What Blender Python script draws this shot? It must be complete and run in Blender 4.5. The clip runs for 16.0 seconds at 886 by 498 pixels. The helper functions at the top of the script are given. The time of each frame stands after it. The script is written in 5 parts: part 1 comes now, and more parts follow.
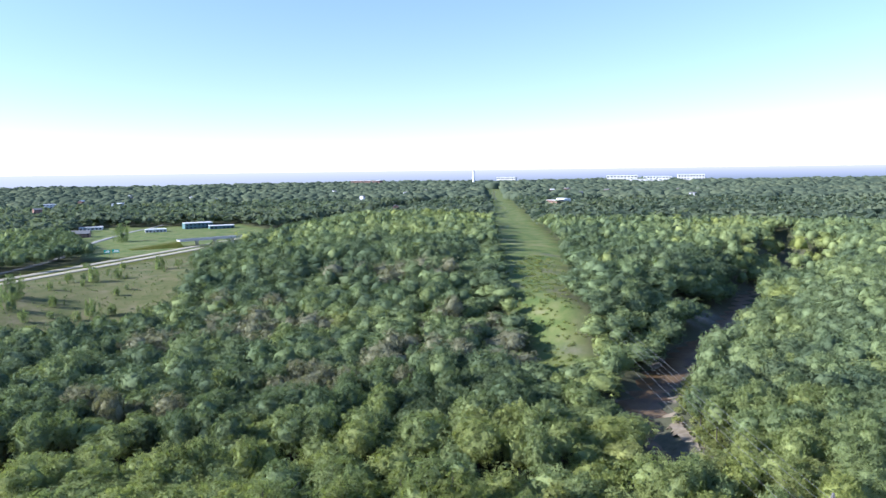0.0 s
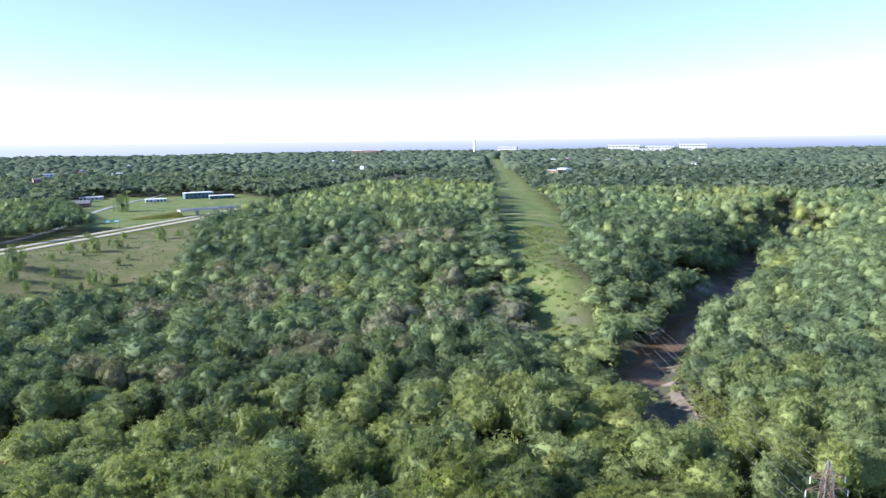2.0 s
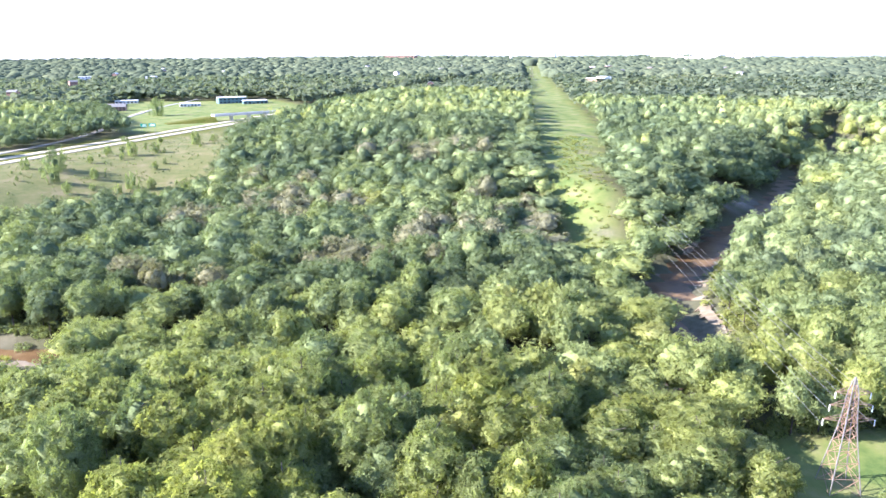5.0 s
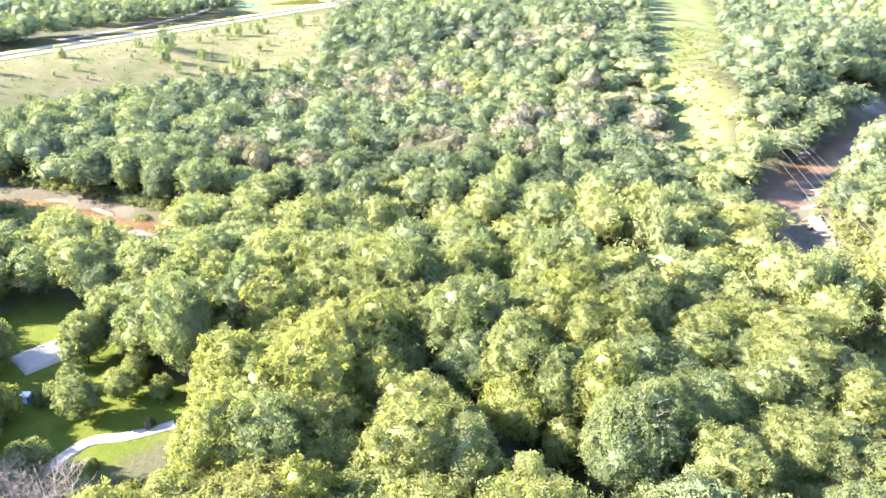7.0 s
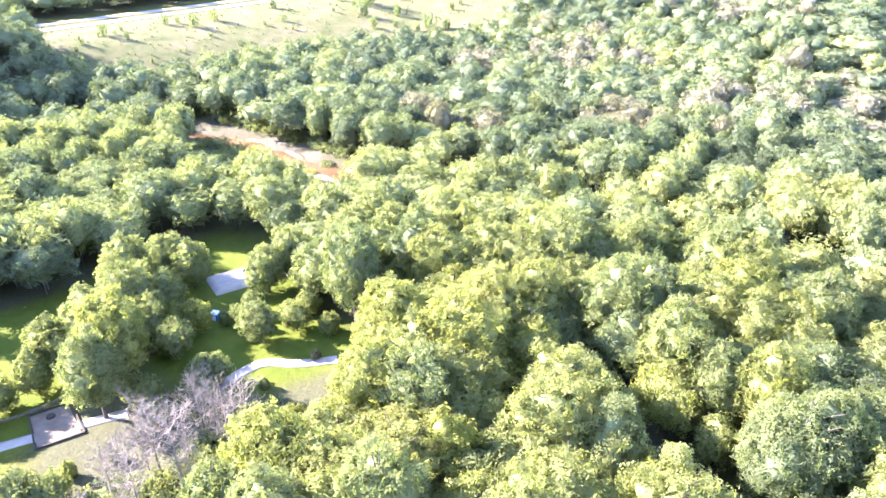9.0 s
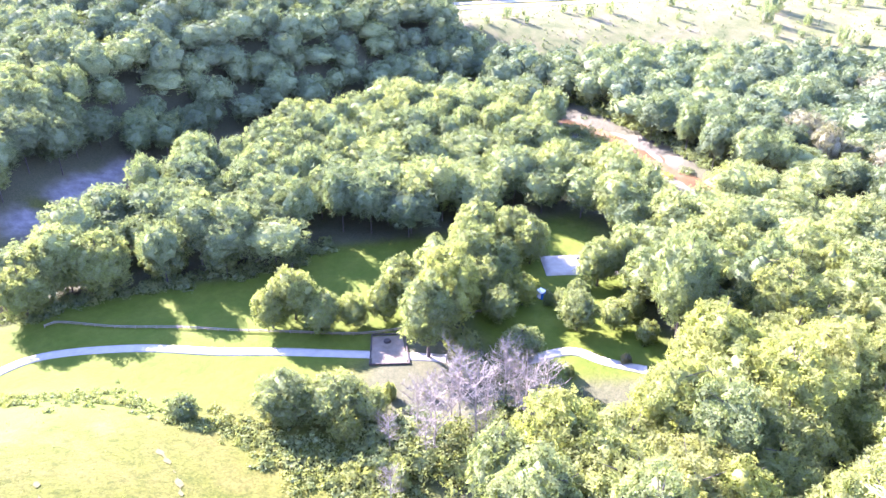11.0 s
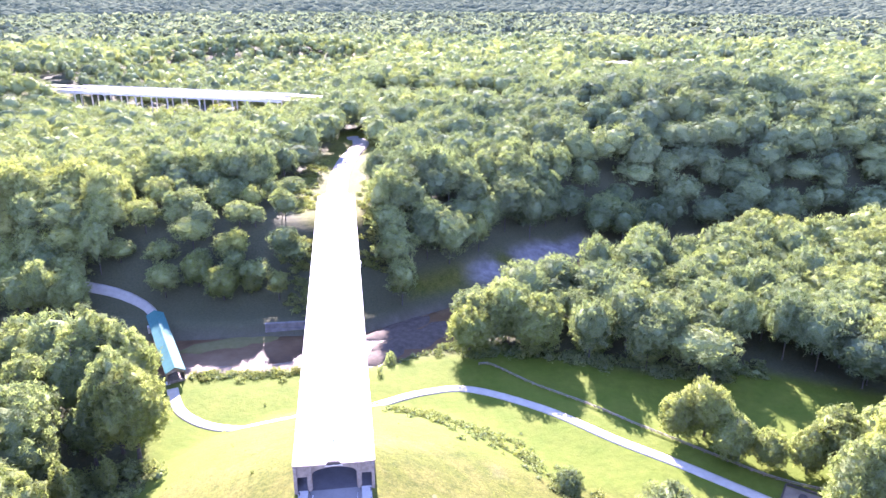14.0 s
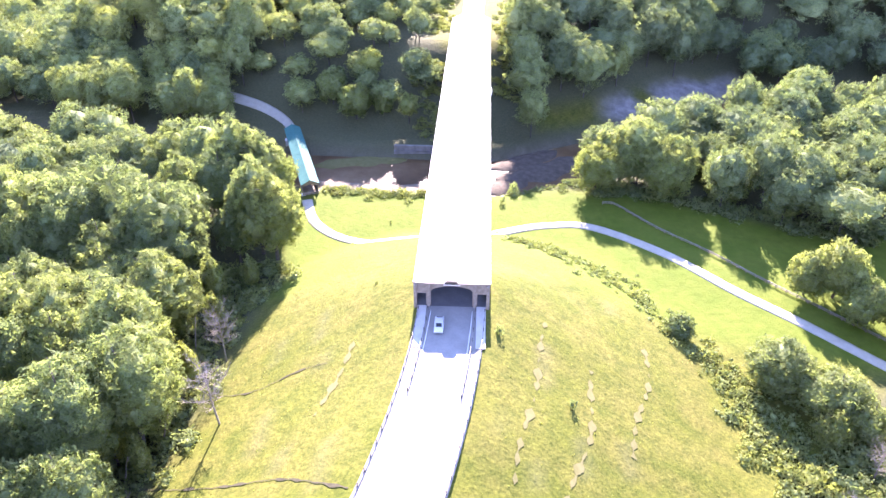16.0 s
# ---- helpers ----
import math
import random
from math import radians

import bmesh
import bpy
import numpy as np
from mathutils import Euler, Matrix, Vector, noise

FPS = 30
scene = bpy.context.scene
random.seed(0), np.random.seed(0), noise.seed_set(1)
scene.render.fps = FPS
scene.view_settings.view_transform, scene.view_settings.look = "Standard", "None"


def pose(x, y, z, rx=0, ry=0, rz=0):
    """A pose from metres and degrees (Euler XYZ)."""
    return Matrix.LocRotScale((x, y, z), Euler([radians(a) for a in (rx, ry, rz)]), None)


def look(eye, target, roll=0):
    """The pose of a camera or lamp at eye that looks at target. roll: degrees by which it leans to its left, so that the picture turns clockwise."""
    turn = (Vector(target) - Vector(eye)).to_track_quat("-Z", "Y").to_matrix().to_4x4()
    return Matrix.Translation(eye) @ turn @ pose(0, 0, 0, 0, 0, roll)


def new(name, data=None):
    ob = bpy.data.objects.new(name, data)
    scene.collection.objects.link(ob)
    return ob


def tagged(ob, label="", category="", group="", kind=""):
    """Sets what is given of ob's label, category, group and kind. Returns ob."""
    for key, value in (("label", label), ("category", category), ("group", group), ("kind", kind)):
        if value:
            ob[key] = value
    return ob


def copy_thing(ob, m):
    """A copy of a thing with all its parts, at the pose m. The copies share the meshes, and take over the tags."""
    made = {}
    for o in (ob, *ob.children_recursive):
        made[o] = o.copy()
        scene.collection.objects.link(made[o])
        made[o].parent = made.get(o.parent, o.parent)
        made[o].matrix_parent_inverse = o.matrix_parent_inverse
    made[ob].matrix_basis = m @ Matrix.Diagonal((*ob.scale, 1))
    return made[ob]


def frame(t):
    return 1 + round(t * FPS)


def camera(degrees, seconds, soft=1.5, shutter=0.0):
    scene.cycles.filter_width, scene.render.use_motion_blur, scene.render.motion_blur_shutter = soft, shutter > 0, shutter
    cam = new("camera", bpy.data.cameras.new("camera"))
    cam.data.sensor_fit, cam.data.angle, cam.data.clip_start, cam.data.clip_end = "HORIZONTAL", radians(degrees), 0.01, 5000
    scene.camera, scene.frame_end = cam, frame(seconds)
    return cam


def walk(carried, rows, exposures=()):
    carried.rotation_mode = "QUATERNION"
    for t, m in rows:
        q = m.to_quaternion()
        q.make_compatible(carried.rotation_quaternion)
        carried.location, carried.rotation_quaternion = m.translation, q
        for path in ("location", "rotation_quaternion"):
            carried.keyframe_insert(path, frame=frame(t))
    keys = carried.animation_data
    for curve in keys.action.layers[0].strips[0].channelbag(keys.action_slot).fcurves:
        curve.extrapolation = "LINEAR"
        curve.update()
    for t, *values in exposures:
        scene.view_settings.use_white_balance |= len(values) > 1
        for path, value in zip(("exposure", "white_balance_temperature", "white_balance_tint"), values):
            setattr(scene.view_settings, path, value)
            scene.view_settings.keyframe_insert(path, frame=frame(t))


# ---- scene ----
cam = camera(63.47, 16.0)
EYE = (4.91, -117.82, 93.30)
# seconds and turn (Euler x, y, z in degrees) of a camera that hovers and turns
TURNS = [
    (0.0, 83.74, 0.77, -100.04),
    (0.5, 83.78, 0.69, -100.02),
    (1.0, 82.59, 0.71, -99.99),
    (1.5, 82.33, 0.70, -99.99),
    (2.0, 81.35, 0.74, -99.98),
    (2.5, 78.20, 0.80, -99.97),
    (3.0, 75.90, 0.82, -99.95),
    (3.2, 75.16, 0.78, -99.88),
    (5.3, 74.07, -0.10, -96.21),
    (5.5, 74.04, -0.22, -95.26),
    (6.0, 72.50, -0.17, -93.13),
    (6.5, 69.04, -0.16, -91.04),
    (7.0, 65.54, -0.12, -89.19),
    (7.5, 63.07, -0.06, -88.14),
    (8.0, 62.90, -0.11, -85.15),
    (8.2, 62.88, -0.11, -83.34),
    (10.3, 62.47, -0.23, -56.78),
    (10.5, 62.39, -0.14, -53.78),
    (11.0, 62.25, -0.45, -44.68),
    (11.5, 62.12, -0.41, -37.57),
    (12.0, 62.30, -0.33, -29.21),
    (12.5, 65.18, -0.27, -21.07),
    (13.0, 69.20, -0.31, -14.82),
    (13.5, 70.31, -0.31, -10.79),
    (14.0, 69.59, -0.21, -7.83),
    (14.5, 66.42, -0.05, -4.85),
    (15.0, 62.02, 0.05, -1.73),
    (15.5, 58.04, 0.19, 1.14),
    (16.0, 56.09, 0.16, 3.14),
]
EXPOSURES = [(0.0, 1.86, 5600, 12), (2.0, 1.95, 5700, 12), (3.2, 2.54, 5950, 15), (5.3, 3.2, 6100, 20), (7.0, 3.82, 6550, 25), (8.2, 4.08, 6450, 29), (10.3, 4.3, 5900, 42), (13.0, 4.14, 5800, 45), (14.5, 3.88, 6100, 43), (16.0, 3.98, 6400, 37)]
walk(cam, [(t, pose(*EYE, rx, ry, rz)) for t, rx, ry, rz in TURNS], EXPOSURES)

# ---------------------------------------------------------------- light
SUN_EL, SUN_AZ = 28.0, 1.0      # degrees above the horizon, degrees from +y towards -x
world = bpy.data.worlds.new("sky")
scene.world = world
world.use_nodes = True
wn = world.node_tree
sky = wn.nodes.new("ShaderNodeTexSky")
sky.sky_type, sky.sun_disc = "NISHITA", False
sky.sun_elevation, sky.sun_rotation = radians(SUN_EL), radians(-SUN_AZ)
sky.air_density, sky.dust_density, sky.ozone_density = 1.0, 0.05, 2.0
sky.altitude = 1200.0
cool = wn.nodes.new("ShaderNodeMix")
cool.data_type, cool.blend_type = "RGBA", "MULTIPLY"
cool.inputs[0].default_value = 1.0
high = wn.nodes.new("ShaderNodeSeparateXYZ")
wn.links.new(wn.nodes.new("ShaderNodeTexCoord").outputs["Generated"], high.inputs[0])
veil = wn.nodes.new("ShaderNodeValToRGB")       # hazy air low down
for e, (p, c) in zip((*veil.color_ramp.elements, veil.color_ramp.elements.new(0.5)), ((0.0, (0.70, 0.63, 0.74)), (0.14, (0.86, 0.79, 0.88)), (0.42, (1.04, 0.955, 1.05)))):
    e.position, e.color = p, (*c, 1)
wn.links.new(high.outputs["Z"], veil.inputs[0])
wn.links.new(veil.outputs[0], cool.inputs[7])
wn.links.new(sky.outputs[0], cool.inputs[6])
wn.links.new(cool.outputs[2], wn.nodes["Background"].inputs[0])
wn.nodes["Background"].inputs[1].default_value = 0.082
sun = new("sun", bpy.data.lights.new("sun", "SUN"))
sun.data.energy, sun.data.angle, sun.data.color = 3.1, radians(0.53), (1.0, 0.945, 0.86)
sun_dir = Vector((-math.sin(radians(SUN_AZ)) * math.cos(radians(SUN_EL)), math.cos(radians(SUN_AZ)) * math.cos(radians(SUN_EL)), math.sin(radians(SUN_EL))))
sun.matrix_world = look((0, 0, 300), Vector((0, 0, 300)) - sun_dir)


# ---------------------------------------------------------------- materials
class Nodes:
    """A short hand for building one node material."""

    def __init__(self, name):
        self.mat = bpy.data.materials.new(name)
        self.mat.use_nodes = True
        self.tree = self.mat.node_tree
        self.bsdf = self.tree.nodes["Principled BSDF"]
        self.out = self.tree.nodes["Material Output"]

    def add(self, kind, **inputs):
        n = self.tree.nodes.new(kind)
        for key, v in inputs.items():
            key = key.replace("_", " ")
            self.put(n.inputs[key], v)
        return n

    def put(self, socket, v):
        if isinstance(v, bpy.types.NodeSocket):
            self.tree.links.new(v, socket)
        else:
            socket.default_value = v

    def noise(self, scale, detail=4, rough=0.55, vec=None):
        n = self.add("ShaderNodeTexNoise", Scale=scale, Detail=detail, Roughness=rough)
        self.put(n.inputs["Vector"], vec if vec else self.where())
        return n.outputs["Fac"]

    def where(self):
        return self.add("ShaderNodeNewGeometry").outputs["Position"]

    def ramp(self, fac, stops):
        r = self.add("ShaderNodeValToRGB", Fac=fac)
        el = r.color_ramp.elements
        while len(el) < len(stops):
            el.new(0.5)
        for e, (p, c) in zip(el, stops):
            e.position, e.color = p, (*c, 1)
        return r.outputs["Color"]

    def mix(self, fac, a, b, blend="MIX"):
        m = self.tree.nodes.new("ShaderNodeMix")
        m.data_type, m.blend_type = "RGBA", blend
        for s, v in ((m.inputs[0], fac), (m.inputs[6], a), (m.inputs[7], b)):
            if isinstance(v, tuple) and len(v) == 3:
                v = (*v, 1)
            self.put(s, v)
        return m.outputs[2]

    def math(self, op, a, b=0.0):
        m = self.tree.nodes.new("ShaderNodeMath")
        m.operation = op
        self.put(m.inputs[0], a), self.put(m.inputs[1], b)
        return m.outputs[0]

    def attr(self, name):
        a = self.add("ShaderNodeAttribute")
        a.attribute_name = name
        return a.outputs["Fac"]

    def bump(self, height, strength=0.5, distance=0.1):
        b = self.add("ShaderNodeBump", Strength=strength, Distance=distance, Height=height)
        self.put(self.bsdf.inputs["Normal"], b.outputs[0])

    def done(self, color, rough=0.8, metal=0.0, spec=None):
        self.put(self.bsdf.inputs["Base Color"], (*color, 1) if isinstance(color, tuple) and len(color) == 3 else color)
        self.put(self.bsdf.inputs["Roughness"], rough)
        self.put(self.bsdf.inputs["Metallic"], metal)
        if spec is not None:
            self.put(self.bsdf.inputs["Specular IOR Level"], spec)
        return self.mat


def leaf_material(name, joined=True, cut=0.0, through_light=0.58):
    """Foliage: each tree its own green, each spray of leaves a little off it, light shining through."""
    n = Nodes(name)
    tone = n.attr("tint") if joined else n.add("ShaderNodeSeparateColor", Color=n.add("ShaderNodeObjectInfo").outputs["Color"]).outputs[0]
    green = n.ramp(tone, [(0.0, (0.080, 0.112, 0.072)), (0.3, (0.150, 0.194, 0.098)), (0.55, (0.212, 0.252, 0.106)),
                          (0.8, (0.246, 0.272, 0.094)), (0.93, (0.278, 0.300, 0.078)), (1.0, (0.205, 0.188, 0.135))])
    own = n.add("ShaderNodeNewGeometry").outputs["Random Per Island"]
    lit = n.ramp(own, [(0.0, (0.78, 0.80, 0.79)), (0.5, (0.98, 0.98, 0.98)), (1.0, (1.14, 1.12, 1.06))])
    col = n.mix(1.0, green, lit, "MULTIPLY")
    col = n.mix(0.25, col, n.ramp(n.noise(0.02, 2), [(0.35, (0.150, 0.198, 0.092)), (0.65, (0.240, 0.270, 0.108))]))
    leafy = n.noise(min(2.6, cut * 1.1) if cut else 2.6, 3, 0.75)
    col = n.mix(1.0, col, n.ramp(leafy, [(0.30, (0.62, 0.65, 0.66)), (0.5, (1.0, 1.0, 1.0)), (0.70, (1.24, 1.21, 1.16))]), "MULTIPLY")
    n.bump(leafy, 0.6, 0.3)
    n.done(col, 0.8, 0.0, 0.02)
    thin = n.add("ShaderNodeBsdfTranslucent", Color=n.mix(1.0, col, (1.20, 1.23, 0.72), "MULTIPLY"))
    both = n.add("ShaderNodeMixShader", Fac=n.math("MULTIPLY", n.math("SUBTRACT", 1.0, n.math("MULTIPLY", n.attr("solid"), 0.8)), through_light))
    n.put(both.inputs[1], n.bsdf.outputs[0]), n.put(both.inputs[2], thin.outputs[0])
    if not cut:
        n.put(n.out.inputs["Surface"], both.outputs[0])
        return n.mat
    cells = n.add("ShaderNodeTexVoronoi", Scale=cut)
    n.put(cells.inputs["Vector"], n.where())
    ragged = n.math("ADD", cells.outputs["Distance"], n.math("MULTIPLY", n.math("SUBTRACT", n.noise(cut * 2.3, 2), 0.5), 0.55))
    leaf = n.math("LESS_THAN", ragged, 0.47)
    gaps = n.add("ShaderNodeMixShader", Fac=n.math("MAXIMUM", leaf, n.attr("solid")))
    n.put(gaps.inputs[1], n.add("ShaderNodeBsdfTransparent").outputs[0]), n.put(gaps.inputs[2], both.outputs[0])
    n.put(n.out.inputs["Surface"], gaps.outputs[0])
    return n.mat


def far_leaf_material():
    n = Nodes("haze_tinted_foliage")
    tone = n.attr("tint")
    # bluer, greyer greens than the near trees: distance haze put into the colour
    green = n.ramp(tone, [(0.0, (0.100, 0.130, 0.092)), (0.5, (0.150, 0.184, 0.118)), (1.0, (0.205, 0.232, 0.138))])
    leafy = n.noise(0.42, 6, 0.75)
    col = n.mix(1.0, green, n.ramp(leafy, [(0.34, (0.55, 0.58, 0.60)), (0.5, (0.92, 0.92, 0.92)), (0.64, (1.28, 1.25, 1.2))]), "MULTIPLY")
    n.bump(leafy, 0.6, 1.5)
    n.done(col, 0.9, 0.0, 0.0)
    thin = n.add("ShaderNodeBsdfTranslucent", Color=n.mix(1.0, col, (1.15, 1.2, 0.85), "MULTIPLY"))
    both = n.add("ShaderNodeMixShader", Fac=0.4)
    n.put(both.inputs[1], n.bsdf.outputs[0]), n.put(both.inputs[2], thin.outputs[0])
    n.put(n.out.inputs["Surface"], both.outputs[0])
    return n.mat


def bark_material():
    n = Nodes("bark")
    g = n.noise(3.0, 6)
    n.bump(g, 0.8, 0.05)
    return n.done(n.ramp(g, [(0.3, (0.045, 0.037, 0.03)), (0.7, (0.12, 0.10, 0.085))]), 0.9)


def dead_bark_material():
    n = Nodes("grey_bark")
    g = n.noise(2.0, 6)
    return n.done(n.ramp(g, [(0.3, (0.15, 0.128, 0.10)), (0.7, (0.31, 0.272, 0.22))]), 0.9)


def ground_material():
    """Mown and rough grass, with bare earth on steep ground, worn tracks and dry patches."""
    n = Nodes("grass_ground")
    big, mid, fine = n.noise(0.02, 4), n.noise(0.12, 5), n.noise(1.6, 6, 0.7)
    col = n.ramp(big, [(0.30, (0.062, 0.078, 0.011)), (0.5, (0.080, 0.090, 0.014)), (0.72, (0.098, 0.100, 0.020))])
    col = n.mix(n.ramp(mid, [(0.42, (0, 0, 0)), (0.68, (0.85, 0.85, 0.85))]), col, (0.110, 0.104, 0.025))
    col = n.mix(1.0, col, n.ramp(fine, [(0.28, (0.62, 0.66, 0.62)), (0.5, (0.98, 0.98, 0.95)), (0.72, (1.28, 1.24, 1.16))]), "MULTIPLY")
    tussock = n.noise(0.4, 5, 0.72)
    col = n.mix(1.0, col, n.ramp(tussock, [(0.32, (0.66, 0.74, 0.64)), (0.5, (0.98, 0.98, 0.97)), (0.68, (1.20, 1.16, 1.12))]), "MULTIPLY")
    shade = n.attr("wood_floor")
    col = n.mix(shade, col, n.ramp(fine, [(0.3, (0.050, 0.058, 0.028)), (0.7, (0.100, 0.098, 0.052))]))
    col = n.mix(n.attr("dry_field"), col, n.ramp(n.noise(0.06, 6, 0.65), [(0.32, (0.068, 0.086, 0.028)), (0.46, (0.108, 0.114, 0.044)), (0.56, (0.128, 0.124, 0.054)), (0.68, (0.164, 0.146, 0.082))]))
    col = n.mix(n.attr("lawn"), col, n.mix(1.0, n.ramp(mid, [(0.3, (0.072, 0.104, 0.012)), (0.7, (0.094, 0.116, 0.017))]), n.ramp(tussock, [(0.3, (0.82, 0.86, 0.80)), (0.7, (1.12, 1.10, 1.08))]), "MULTIPLY"))
    col = n.mix(n.attr("strip"), col, n.ramp(n.noise(0.05, 6, 0.65), [(0.34, (0.066, 0.104, 0.030)), (0.46, (0.112, 0.144, 0.044)), (0.56, (0.142, 0.160, 0.056)), (0.68, (0.186, 0.182, 0.088))]))
    col = n.mix(n.attr("bare"), col, n.ramp(n.noise(0.25, 6, 0.65), [(0.3, (0.085, 0.072, 0.056)), (0.7, (0.165, 0.145, 0.118))]))
    layers = n.noise(0.22, 6, 0.7)
    col = n.mix(n.attr("shale"), col, n.ramp(layers, [(0.3, (0.12, 0.11, 0.105)), (0.5, (0.19, 0.178, 0.168)), (0.7, (0.28, 0.262, 0.245))]))
    n.bump(n.math("ADD", fine, n.math("MULTIPLY", n.noise(0.5, 4), 1.5)), 0.5, 0.3)
    return n.done(col, 0.9, 0.0, 0.1)


def water_material():
    n = Nodes("river_water")
    depth = n.noise(0.045, 5, 0.6)
    col = n.ramp(depth, [(0.34, (0.066, 0.039, 0.019)), (0.5, (0.118, 0.073, 0.036)), (0.66, (0.170, 0.118, 0.066))])
    n.bump(n.noise(1.3, 5, 0.65), 0.15, 0.25)
    return n.done(col, 0.42, 0.0, 0.06)


def plain(name, a, b, scale=1.5, rough=0.7, metal=0.0, bump=0.0, spec=0.2):
    n = Nodes(name)
    g = n.noise(scale, 5)
    fine = n.noise(scale * 9, 3)
    col = n.mix(0.35, n.ramp(g, [(0.32, a), (0.68, b)]), n.ramp(fine, [(0.3, a), (0.7, b)]))
    if bump:
        n.bump(fine, bump, 0.05)
    return n.done(col, rough, metal, spec)


LEAF = leaf_material("foliage_of_trees", False, 2.4)
LEAF_JOINED = leaf_material("foliage_of_woods", True, 1.9, 0.42)
LEAF_DENSE = leaf_material("foliage_of_grass_tufts")
LEAF_FAR = leaf_material("foliage_of_far_slopes", True, 1.4, 0.30)
FAR_LEAF = far_leaf_material()
BARK, DEAD_BARK = bark_material(), dead_bark_material()
GROUND, WATER = ground_material(), water_material()
SAND = plain("sand_and_gravel", (0.13, 0.104, 0.072), (0.24, 0.20, 0.15), 0.3, 0.95, bump=0.4)
ROOF_METAL = plain("standing_seam_roof", (0.44, 0.44, 0.43), (0.54, 0.535, 0.52), 0.15, 0.6, 0.1)
TEAL_ROOF = plain("teal_painted_roof", (0.030, 0.125, 0.112), (0.048, 0.165, 0.145), 0.4, 0.75, 0.0, spec=0.15)
TIMBER = plain("weathered_timber", (0.16, 0.125, 0.095), (0.30, 0.25, 0.20), 1.2, 0.85, bump=0.3)
DARK_TIMBER = plain("dark_timber", (0.045, 0.038, 0.032), (0.085, 0.072, 0.06), 1.2, 0.85)
CONCRETE = plain("pale_concrete", (0.40, 0.385, 0.355), (0.58, 0.56, 0.52), 0.35, 0.85, bump=0.2)
ROAD_GREY = plain("worn_pavement", (0.20, 0.192, 0.18), (0.275, 0.266, 0.25), 0.25, 0.9)
WALL_GREY = plain("stained_concrete_wall", (0.12, 0.115, 0.108), (0.22, 0.21, 0.198), 0.5, 0.9, bump=0.2)
SOIL = plain("bare_soil", (0.100, 0.094, 0.030), (0.138, 0.126, 0.054), 0.6, 0.95, bump=0.3)
DARK_SOIL = plain("dark_gully_soil", (0.035, 0.032, 0.018), (0.075, 0.065, 0.036), 0.8, 0.95, bump=0.3)
WET_STONE = plain("wet_river_stone", (0.060, 0.050, 0.040), (0.135, 0.112, 0.088), 0.5, 0.9, bump=0.6, spec=0.05)
HIGHWAY_PAVE = plain("cream_concrete_pavement", (0.29, 0.255, 0.185), (0.37, 0.33, 0.245), 0.1, 0.9)
DECK_GREY = plain("bridge_deck", (0.085, 0.083, 0.086), (0.135, 0.131, 0.135), 0.35, 0.8)
PATH_GREY = plain("path_gravel", (0.31, 0.285, 0.235), (0.42, 0.385, 0.32), 0.5, 0.95)
STEEL = plain("galvanised_steel", (0.17, 0.158, 0.145), (0.27, 0.25, 0.23), 2.0, 0.6, 0.2)
RUST = plain("brown_steel", (0.22, 0.13, 0.085), (0.36, 0.25, 0.18), 1.0, 0.7, 0.2)
WHITE = plain("white_paint", (0.72, 0.72, 0.70), (0.82, 0.82, 0.80), 0.5, 0.6)
DARK = plain("dark_rubber", (0.018, 0.018, 0.02), (0.035, 0.035, 0.037), 3.0, 0.7)

# ---- terrain: begin
RIVER = [(-420, 190), (-260, 150), (-150, 122), (-60, 110), (12, 107), (62, 133), (112, 168), (185, 186), (262, 178), (310, 160), (325, 128),
         (322, 90), (308, 52), (291, 18), (284, -60), (258, -140), (232, -200), (226, -232), (246, -250), (272, -258), (303, -262), (338, -279), (378, -309), (413, -339), (438, -366),
         (459, -389), (507, -432), (607, -509), (690, -600), (900, -760)]
FLOOR = [(-420, 120), (-150, 75), (-120, -180), (90, -330), (270, -330), (330, -330), (440, -430), (590, -560), (720, -660), (700, -600),
         (600, -494), (516, -418), (424, -328), (380, -288), (400, -200), (450, -60), (480, 50), (430, 140), (340, 192), (290, 196), (190, 204), (110, 186), (62, 152),
         (15, 132), (-60, 134), (-150, 150), (-420, 230)]
ROAD = [(0, 6), (0, -4), (-1, -18), (-3.2, -34), (-7, -52), (-14, -74), (-26, -98), (-48, -126), (-90, -160), (-160, -190)]
FAR_ROAD = [(0, 184), (0, 205), (1, 240), (5, 275), (10, 300), (14, 316), (14, 330), (8, 344)]
HIGHWAY = [(-520, 700), (-240, 596), (-45, 519), (175, 413), (396, 307), (690, 160), (964, 26), (1300, -130), (2000, -450)]
WEST_VALLEY = [(-330, 200), (-220, 390), (-125, 510), (-100, 800)]
CORRIDOR = [(140, -240), (300, -252), (372, -259), (430, -264), (490, -271), (560, -290), (745, -343), (1150, -440), (1995, -632), (3200, -910)]


def along(points, x, y):
    """Distance of the places x, y from a line of points, and how far along it they lie."""
    x, y = np.asarray(x, float), np.asarray(y, float)
    best, place, run = np.full(x.shape, 1e9), np.zeros(x.shape), 0.0
    for (ax, ay), (bx, by) in zip(points, points[1:]):
        length = math.hypot(bx - ax, by - ay)
        u = np.clip(((x - ax) * (bx - ax) + (y - ay) * (by - ay)) / length ** 2, 0, 1)
        d = np.hypot(x - ax - u * (bx - ax), y - ay - u * (by - ay))
        place = np.where(d < best, run + u * length, place)
        best = np.minimum(best, d)
        run += length
    return best, place


def inside(points, x, y):
    x, y = np.asarray(x, float), np.asarray(y, float)
    odd = np.zeros(x.shape, bool)
    for (ax, ay), (bx, by) in zip(points, points[1:] + points[:1]):
        if ay != by:
            odd ^= ((ay > y) != (by > y)) & (x < ax + (y - ay) * (bx - ax) / (by - ay))
    return odd


